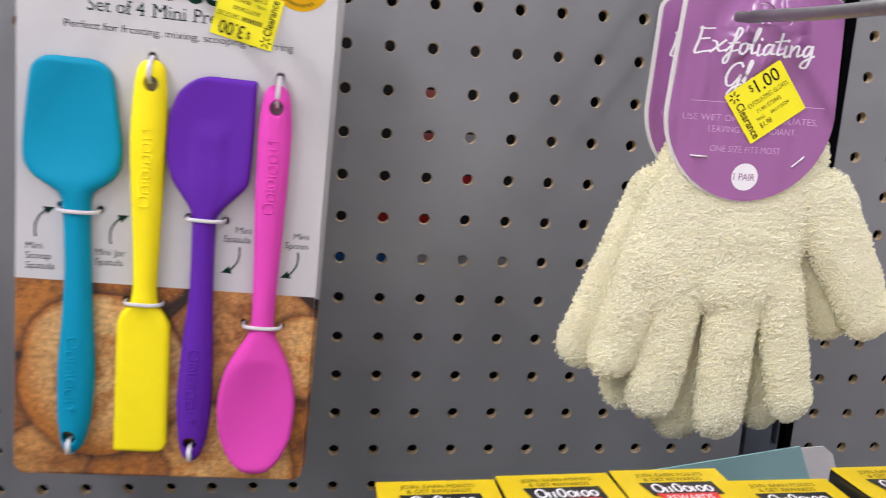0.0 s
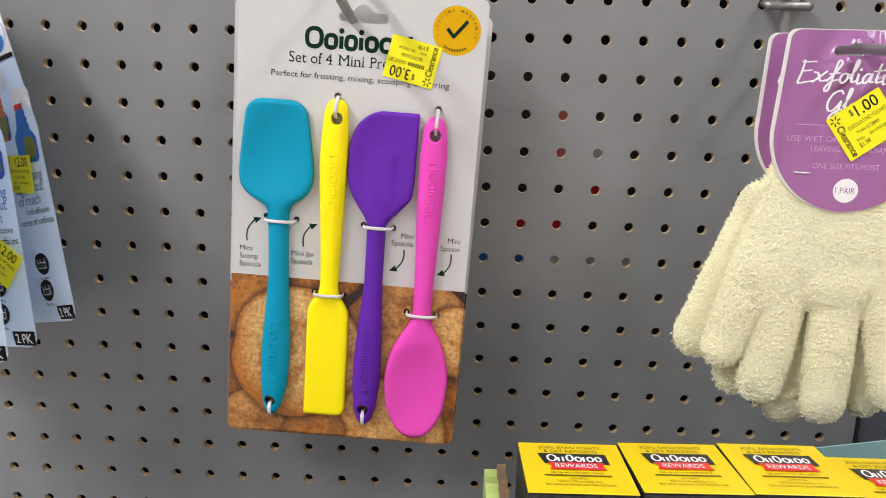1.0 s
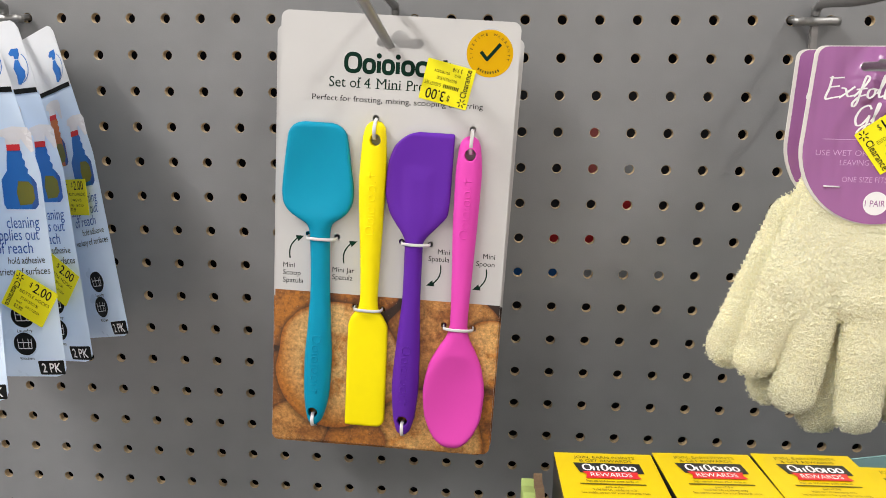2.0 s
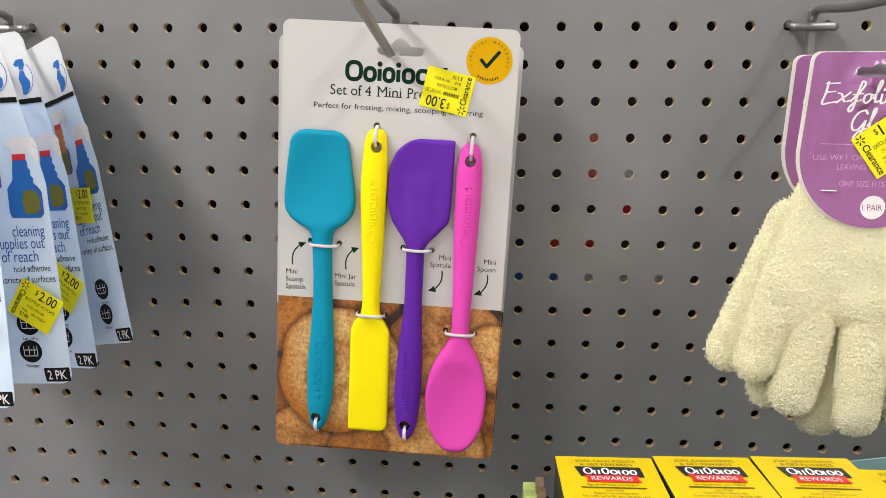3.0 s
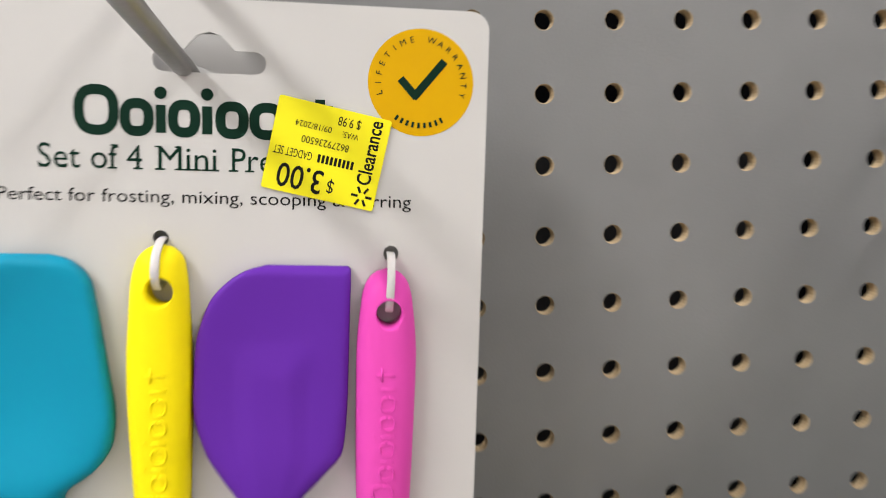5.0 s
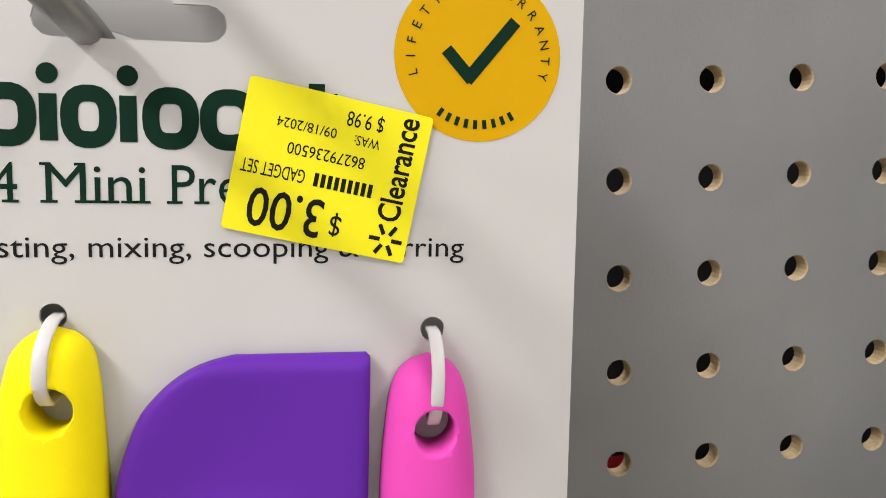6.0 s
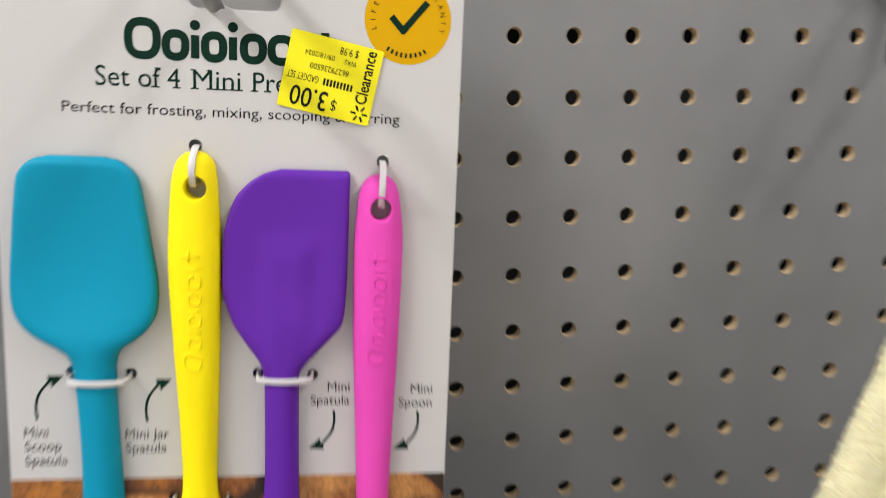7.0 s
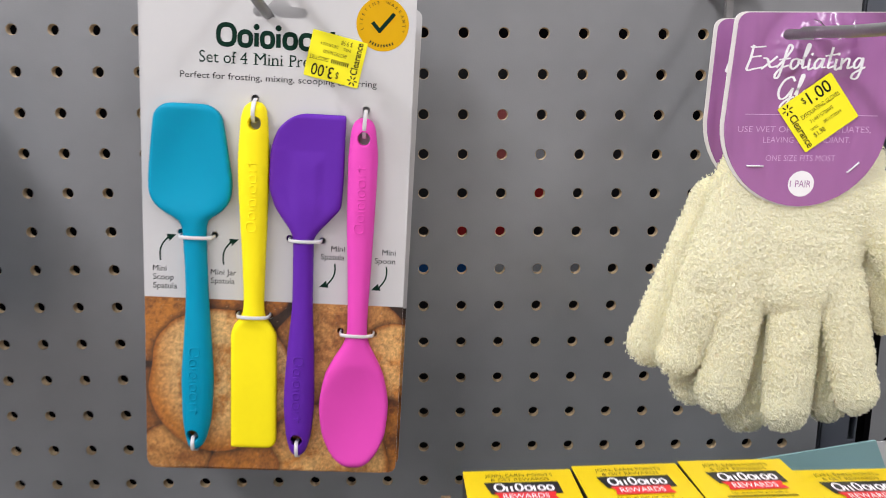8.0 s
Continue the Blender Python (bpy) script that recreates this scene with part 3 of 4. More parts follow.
def spark(x, z, r, y, turn=0.0):
    """Six short strokes round a centre."""
    return merge(*[bar(x + 0.35 * r * math.cos(radians(a + turn)), z + 0.35 * r * math.sin(radians(a + turn)), x + r * math.cos(radians(a + turn)), z + r * math.sin(radians(a + turn)), r * 0.24, y - 0.000005 * a / 60) for a in range(0, 360, 60)])


def item_line(item, w, h, y):
    """The goods' name; a leading * stands for a maker's name, set as plain blocks."""
    if not item.startswith("*"):
        return [words(item, w * 0.24, h - 0.0118, 0.0022, y, width=w * 0.7)]
    blocks = [bar(w * (0.25 + 0.037 * i), h - 0.0107, w * (0.25 + 0.037 * i) + 0.0007, h - 0.0107, 0.0022, y) for i in range(9)]
    return [*blocks, words(item[1:], w * 0.62, h - 0.0118, 0.0022, y, width=w * 0.34)]


def price_label(parent, m, price, item, code, was, date, w=0.0302, h=0.0248):
    """A yellow reduction label, read upright in its own frame: mark and word up its left side, price at the top right."""
    lab = part("price_sticker", slab(round_rect(0, w, 0, h, 0.0006, 2), -0.00022, 0.0), LABEL, parent, "fluorescent yellow clearance price sticker")
    lab.matrix_local = m
    y = -0.00028
    part("lettering", merge(words("Clearance", 0.0022, h * 0.74, 0.0037, y, width=h * 0.70, turn=-90, heavy=0.00009), spark(0.0037, h - 0.0033, 0.0028, y),
               words(price, w * 0.42 + 0.002, h - 0.0075, 0.0062, y, width=w * 0.4, heavy=0.00007), words("$", w * 0.42 - 0.0012, h - 0.0055, 0.0034, y, width=0.0018),
               *item_line(item, w, h, y), words(code, w * 0.32, h - 0.0158, 0.0019, y, width=w * 0.42),
               words(date, w * 0.5, h - 0.0195, 0.0016, y, width=w * 0.32), words("WAS:", w * 0.26, h - 0.0192, 0.0016, y, width=w * 0.14), words(was, w * 0.26, h - 0.0228, 0.0024, y, width=w * 0.2)), INK, lab)
    return lab


def euro_slot(x0, x1, z0, z1, xm, half, top):
    """A hang hole: a long round-ended slot with a hump in the middle of its upper side."""
    r = (z1 - z0) / 2
    pts = [(x0 + r - r * math.sin(radians(a)), z0 + r - r * math.cos(radians(a))) for a in range(0, 181, 30)]
    pts += [(xm - half * 1.25, z1), (xm - half, z1 + (top - z1) * 0.3), (xm - half * 0.6, z1 + (top - z1) * 0.8), (xm, top), (xm + half * 0.6, z1 + (top - z1) * 0.8), (xm + half, z1 + (top - z1) * 0.3), (xm + half * 1.25, z1)]
    pts += [(x1 - r + r * math.sin(radians(a)), z0 + r + r * math.cos(radians(a))) for a in range(0, 181, 30)]
    return pts


def utensil_set(m):
    top = thing("utensil_set", m @ Matrix.Scale(1.0238, 4), "white hanging card with four bright silicone spatulas and spoon", "utensil set", "utensil sets on the hook")
    holes = [(-0.0124, 0.0772, 0.0021), (0.0484, 0.0741, 0.0021), (-0.0529, 0.0012, 0.0019), (-0.0340, 0.0005, 0.0019), (0.0077, 0.0005, 0.0019), (0.0262, 0.0, 0.0019),
             (-0.0207, -0.0445, 0.0019), (-0.0024, -0.0450, 0.0019), (0.0380, -0.0525, 0.0019), (0.0574, -0.0533, 0.0019), (-0.0445, -0.1283, 0.0015), (0.0152, -0.1302, 0.0015)]
    cutters = [rod(x, z, r, n=16) for x, z, r in holes]
    slot = slab(euro_slot(-0.0142, 0.0148, 0.1206, 0.1264, 0.0003, 0.0052, 0.1311), -0.03, 0.01)
    card = cut(slab(round_rect(-0.0736, 0.0736, -0.1396, 0.1396, 0.005), -0.0004, 0.0004), [slot, *cutters])
    card.materials.clear()
    backing = part("backing_card", card, CARD, top, "white coated card with a euro slot")
    pic = round_rect(-0.0735, 0.0735, -0.1395, -0.060, 0.0049)[14:] + [(0.0735, -0.0368), (-0.0735, -0.0368)]
    photo = cut(slab(pic, -0.00055, -0.00045), [rod(x, z, r, n=16) for x, z, r in holes[6:]])
    photo.materials.clear()
    part("printed_photo", photo, PHOTO, backing, "printed photo of golden baked rolls")
    y = -0.0005
    for b in brand_blocks(-0.0335, 0.1042, 0.0118, 0.067, y):
        part("brand_block", b, GREEN_INK, backing)
    part("title", merge(serif_words("Set of 4", -0.0427, 0.0952, 0.0062, y, 0.0258), serif_words("Mini", -0.0128, 0.0952, 0.0062, y, 0.0148), serif_words("Prep Tools", 0.0060, 0.0952, 0.0062, y, 0.036)), GREEN_INK, backing)
    part("tagline", words("Perfect for frosting, mixing, scooping & stirring", -0.0530, 0.0866, 0.0034, y, width=0.1066), INK, backing)
    badge = part("badge", flat(disc(0.0555, 0.1203, 0.0142, 48), y), GOLD_INK, backing, "round golden warranty badge")
    part("badge_text", merge(arc_words("LIFETIME WARRANTY", 0.0555, 0.1203, 0.0107, 195, -15, 0.0016, y - 0.0001), *[bar(0.0555 + 0.0106 * math.cos(radians(a)), 0.1203 + 0.0106 * math.sin(radians(a)), 0.0555 + 0.0121 * math.cos(radians(a)), 0.1203 + 0.0121 * math.sin(radians(a)), 0.0007, y - 0.0001) for a in range(236, 305, 8)],
                             bar(0.0500, 0.1212, 0.0544, 0.1163, 0.0021, y - 0.0001), bar(0.0535, 0.1162, 0.0617, 0.1262, 0.0021, y - 0.00012)), GREEN_INK, badge)
    for at, align, lines in ((-0.0687, "LEFT", (("Mini", -0.0216), ("Scoop", -0.0266), ("Spatula", -0.0316))), (-0.0363, "LEFT", (("Mini Jar", -0.0225), ("Spatula", -0.0275))),
                             (0.0390, "RIGHT", (("Mini", -0.0060), ("Spatula", -0.0108))), (0.0680, "RIGHT", (("Mini", -0.0068), ("Spoon", -0.0118)))):
        part("caption", merge(*[words(t, at, z, 0.0033, y, align=align) for t, z in lines]), INK, backing)
    for x0, z0, x1, z1 in ((-0.0643, -0.0155, -0.0555, -0.0003), (-0.0290, -0.0165, -0.0207, -0.0015), (0.0336, -0.0130, 0.0250, -0.0270), (0.0630, -0.0135, 0.0548, -0.0275)):
        part("arrow", curved_arrow(x0, z0, x1, z1, 0.22, y), GREEN_INK, backing)
    # the four tools, in millimetres on the card
    scoop = utensil([(72.7, -65.5, -31.5, 5, 5), (67.5, -66.5, -30, 5.5, 5), (45, -68.8, -26.2, 6, 5), (29, -69.8, -24.2, 6.5, 5), (22.5, -69.2, -24.8, 7, 4.5), (17.0, -66.3, -27.4, 7.6, 4), (13.2, -61.8, -31.0, 8, 3.4), (10.6, -57.0, -35.0, 8.3, 2.9), (8.0, -53.4, -37.4, 8.3, 2.5), (3.0, -51.6, -38.3, 8, 2.3), (-33, -49.8, -37.2, 8, 2.3),
                     (-60, -50.9, -35.5, 9, 2.4), (-84, -52.3, -34.3, 9.5, 2.4), (-105, -51.8, -35.2, 9.5, 2.4), (-118, -50.2, -37.6, 9, 2.4), (-127.5, -47.5, -41.0, 7, 2.3)], (8.5, 8.5), (4.5, 4.5), (44, 30, 3.4))
    jar = utensil([(75.8, -17.0, -6.6, 7, 2.3), (65, -19.7, -5.0, 9, 2.4), (40, -21.0, -4.0, 9.5, 2.4), (10, -19.6, -4.6, 9.5, 2.4), (-15, -18.0, -5.3, 8.5, 2.4), (-38, -17.2, -5.8, 8, 2.4), (-45, -18.2, -5.0, 8, 2.8), (-51, -22.5, -1.0, 6.5, 4), (-57, -24, 1.7, 6, 6), (-90, -23.9, 2.3, 5.5, 6), (-125.6, -23.8, 2.6, 4.5, 6)],
                  (5.0, 5.0), (0.8, 6.5))
    spat = utensil([(70.6, 14.5, 37.7, 4.5, 6), (68.8, 9.3, 37.7, 4.6, 6), (65.2, 4.2, 37.7, 4.8, 6), (60.2, 0.2, 37.6, 5, 6), (48, -3.2, 37.5, 5.5, 6), (33, -3.8, 37.3, 6, 6), (20, -0.8, 36.4, 7, 5), (12, 4.0, 30.5, 8, 4), (5, 8.6, 24.2, 8.5, 3), (0, 10, 21.6, 8.5, 2.4), (-33, 10.3, 21.8, 8, 2.4), (-65, 8.0, 23.3, 9, 2.4),
                    (-95, 6.5, 24.1, 9.5, 2.4), (-115, 8.0, 22.8, 9, 2.4), (-129.3, 11.5, 19.2, 7, 2.3)], (0.8, 0.8), (4.5, 4.5), (48, 30, 1.8), core=(41, 50, 0.42, 1.5))
    spoon = utensil([(70.2, 43.2, 51.8, 7, 2.3), (62, 40.6, 54.4, 9, 2.4), (45, 39.4, 55.9, 9.5, 2.4), (17, 39.7, 55.4, 9.5, 2.4), (-20, 41.2, 54.2, 8.5, 2.4), (-50, 42.1, 53.4, 8.5, 2.4), (-58, 40.6, 54.6, 8.5, 2.6), (-68, 35.0, 59.6, 8, 3), (-80, 29.6, 64.6, 8, 4), (-97, 27.2, 67.4, 8, 5), (-112, 28.7, 66.5, 7.5, 5), (-122, 32.0, 63.4, 7, 5), (-129, 36.0, 59.5, 6.5, 5), (-133.5, 40.6, 55.1, 6, 4), (-135.9, 45.5, 50.3, 5, 4)],
                    (4.2, 4.2), (1.0, 1.0), (-101, 30, 4.6))
    for name, bm, eye, mat, label in (("scoop_spatula", scoop, (-0.0448, -0.1172), TEAL, "teal silicone scoop spatula"), ("jar_spatula", jar, (-0.0112, 0.0640), YELLOW, "yellow silicone jar spatula"),
                                      ("flat_spatula", spat, (0.0150, -0.1180), PURPLE, "purple silicone spatula"), ("spoon", spoon, (0.0480, 0.0586), PINK, "pink silicone spoon")):
        me = cut(bm, [eyelet(*eye)])
        me.materials.clear()
        tool = part(name, me, mat, top, label)
        x, z0, z1, up = {"scoop_spatula": (-0.0434, -0.063, -0.104, False), "jar_spatula": (-0.0122, 0.004, 0.045, True), "flat_spatula": (0.0152, -0.066, -0.107, False), "spoon": (0.0473, 0.006, 0.045, True)}[name]
        for b in emboss(x, z0, z1, 0.0, up, 0.0062):
            part("embossed_block", settle(b, me), mat, tool)
    ties = [strap(-0.0529, -0.0340, -0.0004, 0.0083), strap(0.0077, 0.0262, 0.0003, 0.0083), strap(-0.0207, -0.0024, -0.0447, 0.0083), strap(0.0380, 0.0574, -0.0529, 0.0085),
            loop(-0.0119, 0.0652, 0.0772, 0.0074), loop(0.0483, 0.0600, 0.0741, 0.0074), loop(-0.0446, -0.1190, -0.1283, 0.0074), loop(0.0152, -0.1200, -0.1302, 0.0074)]
    for t in ties:
        part("plastic_tie", t, TIE, top)
    return top


front_set = utensil_set(CARD_POSE)
copy_thing(front_set, pose(-0.0052, 0.0128, -0.0074) @ CARD_POSE @ pose(0, 0, 0, 0, -0.5, 0))
copy_thing(front_set, pose(0.0020, 0.0256, -0.0075) @ CARD_POSE @ pose(0, 0, 0, 0, 0.4, 0))
price_label(front_set, pose(0.0480, -0.0009, 0.1098) @ Matrix.Rotation(radians(180 + 11.5), 4, "Y"), "3.00", "*GADGET SET", "86279236500", "$ 9.98", "09/18/2024")
# ---- hooks ----


def peg_hook(x, label, low, arm, rise):
    """A wire hook: two pegs through the board, a cross bar, a stem, a lower arm and a scanner arm above."""
    top = thing("peg_hook", pose(x, 0, 1.5), label, "hook", "hooks on the pegboard")
    for s in (-1, 1):
        part("peg", tube(smooth_path([(s * 0.0127, 0.012, 0.004), (s * 0.0127, 0.004, 0.0012), (s * 0.0127, -0.004, 0.0), (s * 0.0127, -0.0075, -0.001)], 5), 0.0023, 10), WIRE, top)
    part("cross_bar", tube([(-0.0145, -0.0085, -0.0012), (-0.012, -0.0095, -0.0014), (0, -0.0098, -0.0015), (0.012, -0.0095, -0.0014), (0.0145, -0.0085, -0.0012)], 0.0029, 12), WIRE, top)
    part("stem", box(-0.0027, 0.0027, -0.0075, -0.0045, -abs(low) - 0.004, 0.009, 0.0008), WIRE, top)
    part("lower_arm", tube(smooth_path(arm, 8), 0.0028, 12), WIRE, top)
    part("scanner_arm", tube(smooth_path([(0, -0.006, 0.003), (0.0003, -0.010, 0.0075), (0, -0.022, 0.0085), (0, -0.08, 0.004 + rise), (0, -0.19, 0.004 + rise * 2.2)], 8), 0.0027, 12), WIRE, top)
    return top


peg_hook(-3.5 * PITCH, "grey wire peg hook holding the utensil cards", -0.03, [(0, -0.006, -0.028), (0.001, -0.020, -0.0265), (0.0024, -0.050, -0.0215), (0.0036, -0.080, -0.0185), (0.0050, -0.16, -0.0075), (0.0056, -0.205, -0.0015)], 0.006)
peg_hook(7.5 * PITCH, "grey wire peg hook holding the gloves", -0.034, [(0, -0.006, -0.033), (-0.0005, -0.02, -0.0325), (-0.002, -0.10, -0.0325), (-0.002, -0.16, -0.036), (-0.002, -0.215, -0.038)], 0.0)
peg_hook(-14.5 * PITCH, "grey wire peg hook holding blue packets", -0.03, [(0, -0.006, -0.028), (0.001, -0.020, -0.0265), (0.002, -0.06, -0.0225), (0.002, -0.12, -0.016), (0.002, -0.18, -0.01)], 0.003)

# ---- gloves ----


def smoothed(a, rounds):
    """A height field blurred a little."""
    for _ in range(rounds):
        b = np.pad(a, 1, mode="edge")
        a = (b[1:-1, 1:-1] * 4 + b[:-2, 1:-1] + b[2:, 1:-1] + b[1:-1, :-2] + b[1:-1, 2:]) / 8
    return a


PALM = [(-8, -28, -31, -86, 25, 25, 0.42), (6, -26, 4, -84, 30, 27, 0.42), (24, -28, 19, -80, 23, 22, 0.42)]
FRONT_LIMBS = PALM + [(-43, -92, -52, -131, 13.5, 13, 0.62), (-20, -94, -28.5, -149.5, 14, 14.5, 0.6), (7.5, -96, 8.5, -161, 14.5, 14.5, 0.6), (30.5, -88, 45.5, -152, 13, 13, 0.62), (46, -47, 80, -104.5, 17.5, 14.2, 0.6)]
REAR_LIMBS = PALM + [(-33, -50, -64, -128, 17, 14.5, 0.6), (-24, -92, -38, -151, 14, 14.5, 0.6), (0, -96, -8, -167.5, 14.5, 14.5, 0.6), (28, -90, 38, -161, 14, 14, 0.6), (40, -50, 67, -110, 19, 14, 0.6)]


def glove_mesh(limbs, seed=1, step=0.0011):
    """A terry glove with four fingers and a thumb, hanging fingers down; limbs in mm: root, tip, radius at both, swelling. A pillow over joined rounded limbs."""
    rng = random.Random(seed)
    xs = np.arange(-0.086, 0.1, step)
    zs = np.arange(-0.190, -0.012, step)
    nx, nz = len(xs), len(zs)
    X, Z = np.meshgrid(xs, zs, indexing="ij")
    wob = np.array([[noise.noise(Vector((x * 70, z * 70, seed))) for z in zs] for x in xs])
    fuzz = np.array([[noise.noise(Vector((x * 430, z * 560, seed + 7))) for z in zs] for x in xs])
    H = np.zeros_like(X)
    for ax, az, bx, bz, ra, rb, sw in [[v / 1000 for v in limb[:6]] + [limb[6]] for limb in limbs]:
        dx, dz = bx - ax, bz - az
        t = np.clip(((X - ax) * dx + (Z - az) * dz) / (dx * dx + dz * dz), 0, 1)
        d = np.hypot(X - ax - t * dx, Z - az - t * dz)
        r = (ra + (rb - ra) * t) * (1 + 0.03 * wob + 0.02 * fuzz)
        # round limbs meet in creases
        H = np.maximum(H, np.sqrt(np.maximum(r * r - d * d, 0)) * sw)
    inside = H > 0.0012
    H = smoothed(np.minimum(H, 0.0068 + 0.25 * H), 2)
    H = H + np.where(inside, 0.0007 * fuzz + 0.0012 * wob, 0)
    verts, faces, index = [], [], {}
    for side in (-1, 1):
        for i in range(nx):
            for j in range(nz):
                if inside[i, j]:
                    index[side, i, j] = len(verts)
                    jig = 0.0003
                    verts.append((X[i, j] + rng.uniform(-jig, jig), side * max(H[i, j], 0.0006) * (1 if side < 0 else 0.6), Z[i, j] + rng.uniform(-jig, jig)))
        for i in range(nx - 1):
            for j in range(nz - 1):
                q = [(side, i, j), (side, i + 1, j), (side, i + 1, j + 1), (side, i, j + 1)]
                if all(k in index for k in q):
                    f = [index[k] for k in q]
                    faces.append(f if side < 0 else f[::-1])
    me = mesh_of("terry_body", verts, faces, TERRY, True)
    bm = bmesh.new()
    bm.from_mesh(me)
    loose = [v for v in bm.verts if not v.link_faces]
    bmesh.ops.delete(bm, geom=loose, context="VERTS")
    rim = [e for e in bm.edges if e.is_boundary]
    bmesh.ops.smooth_vert(bm, verts=list({v for e in rim for v in e.verts}), factor=0.5, use_axis_x=True, use_axis_y=False, use_axis_z=True)
    for v in {v for e in rim for v in e.verts}:
        v.co.y *= 0.1
    bm.to_mesh(me)
    bm.free()
    return me, verts


def yarn_mesh(verts, count, seed):
    """Short crimped loops of yarn standing off the terry."""
    rng = random.Random(seed)
    vs, fs = [], []
    front = [v for v in verts if v[1] < -0.0005]
    for _ in range(count):
        p = Vector(rng.choice(front)) + Vector((rng.uniform(-6, 6), 0, rng.uniform(-6, 6))) * 1e-4
        a = rng.gauss(0, 0.9)
        d = Vector((math.cos(a), 0, math.sin(a))) * rng.uniform(0.0008, 0.0017)
        up = Vector((rng.uniform(-0.5, 0.5), -1, rng.uniform(-0.2, 0.7))).normalized() * rng.uniform(0.0002, 0.0005)
        w = Vector((-d.z, 0, d.x)).normalized() * rng.uniform(0.00013, 0.00021)
        w.y = rng.uniform(-0.0001, 0.0001)
        b = len(vs)
        for t in (0, 0.33, 0.67, 1):
            q = p + d * (t - 0.5) + up * 4 * t * (1 - t)
            vs += [q - w, q + w]
        fs += [(b + 2 * k, b + 2 * k + 1, b + 2 * k + 3, b + 2 * k + 2) for k in range(3)]
    return mesh_of("terry_nap", vs, fs, YARN, True)


GLOVES = []
for limbs, seed, count in ((FRONT_LIMBS, 1, 62000), (REAR_LIMBS, 4, 42000)):
    terry, points = glove_mesh(limbs, seed)
    GLOVES.append((terry, yarn_mesh(points, count, seed + 4)))


BRUSH = {  # pen strokes of a brush hand: capitals 1 high, small letters 0.48; each with its advance
    "E": (0.50, [[(0.50, 1.0), (0.25, 0.97), (0.10, 0.98)], [(0.17, 1.04), (0.15, 0.5), (0.10, -0.04), (0.30, 0.0), (0.52, 0.07)], [(0.15, 0.52), (0.42, 0.58)]]),
    "x": (0.38, [[(0.0, 0.46), (0.12, 0.40), (0.22, 0.06), (0.40, 0.10)], [(0.36, 0.52), (0.18, 0.24), (0.0, -0.02)]]),
    "f": (0.33, [[(0.02, 0.10), (0.24, 0.60), (0.34, 0.98), (0.24, 1.08), (0.19, 0.6), (0.13, -0.25), (0.04, -0.40), (0.02, -0.2), (0.16, 0.08), (0.33, 0.18)], [(0.05, 0.44), (0.34, 0.50)]]),
    "o": (0.30, [[(0.20, 0.46), (0.08, 0.38), (0.06, 0.12), (0.14, 0.0), (0.24, 0.16), (0.24, 0.40), (0.16, 0.46), (0.32, 0.40)]]),
    "l": (0.18, [[(0.02, 0.2), (0.14, 0.7), (0.18, 1.02), (0.12, 1.04), (0.08, 0.5), (0.09, 0.04), (0.20, 0.08)]]),
    "i": (0.17, [[(0.06, 0.46), (0.06, 0.1), (0.10, 0.0), (0.20, 0.10)], [(0.09, 0.66), (0.10, 0.72)]]),
    "a": (0.33, [[(0.25, 0.42), (0.14, 0.46), (0.05, 0.26), (0.08, 0.02), (0.18, 0.10), (0.27, 0.46), (0.25, 0.10), (0.35, 0.08)]]),
    "t": (0.22, [[(0.13, 0.92), (0.10, 0.4), (0.10, 0.04), (0.24, 0.10)], [(-0.03, 0.56), (0.28, 0.64)]]),
    "n": (0.34, [[(0.04, 0.46), (0.05, 0.0)], [(0.05, 0.22), (0.16, 0.46), (0.24, 0.40), (0.24, 0.04), (0.36, 0.12)]]),
    "g": (0.34, [[(0.25, 0.42), (0.13, 0.46), (0.05, 0.24), (0.10, 0.02), (0.20, 0.14), (0.26, 0.46), (0.26, -0.1), (0.20, -0.44), (0.06, -0.42), (0.10, -0.2), (0.36, 0.06)]]),
    "G": (0.52, [[(0.46, 0.84), (0.36, 1.0), (0.16, 0.84), (0.05, 0.4), (0.12, 0.04), (0.28, 0.08), (0.42, 0.42), (0.44, 0.46), (0.40, 0.0), (0.30, -0.36), (0.18, -0.34), (0.30, -0.05), (0.52, 0.12)]]),
    "v": (0.30, [[(0.02, 0.42), (0.10, 0.36), (0.13, 0.0), (0.26, 0.46), (0.32, 0.40)]]),
    "e": (0.28, [[(0.04, 0.20), (0.20, 0.30), (0.18, 0.46), (0.06, 0.36), (0.06, 0.08), (0.16, 0.0), (0.30, 0.12)]]),
    "s": (0.24, [[(0.20, 0.42), (0.08, 0.42), (0.14, 0.24), (0.18, 0.08), (0.04, 0.02)]]),
}


def brush_words(text, x, z, cap, width, y, turn=0.0, lean=0.12, nib=0.00108):
    """Thin brush lettering on a card, drawn stroke by stroke."""
    total = sum(BRUSH[c][0] for c in text)
    k = width / total
    co, si = math.cos(radians(turn)), math.sin(radians(turn))
    at, bits = 0.0, []
    for i, c in enumerate(text):
        advance, strokes = BRUSH[c]
        for stroke in strokes:
            line = smooth_path([(u, 0, v) for u, v in stroke], 5)
            line = [((at + q.x) * k + q.z * lean * cap, q.z * cap + 0.03 * cap * math.sin(i * 2.1)) for q in line]
            line = [(x + u * co - v * si, z + u * si + v * co) for u, v in line]
            for n, ((ua, va), (ub, vb)) in enumerate(zip(line, line[1:])):
                du, dv = ub - ua, vb - va
                length = math.hypot(du, dv) or 1e-6
                w = nib * (0.62 + 0.5 * abs(dv) / length)
                e = 0.25 * w / length
                bits.append(bar(ua - du * e, va - dv * e, ub + du * e, vb + dv * e, w, y - 0.000004 * (n % 3) - 0.000012 * (i % 2)))
        at += advance
    return merge(*bits)


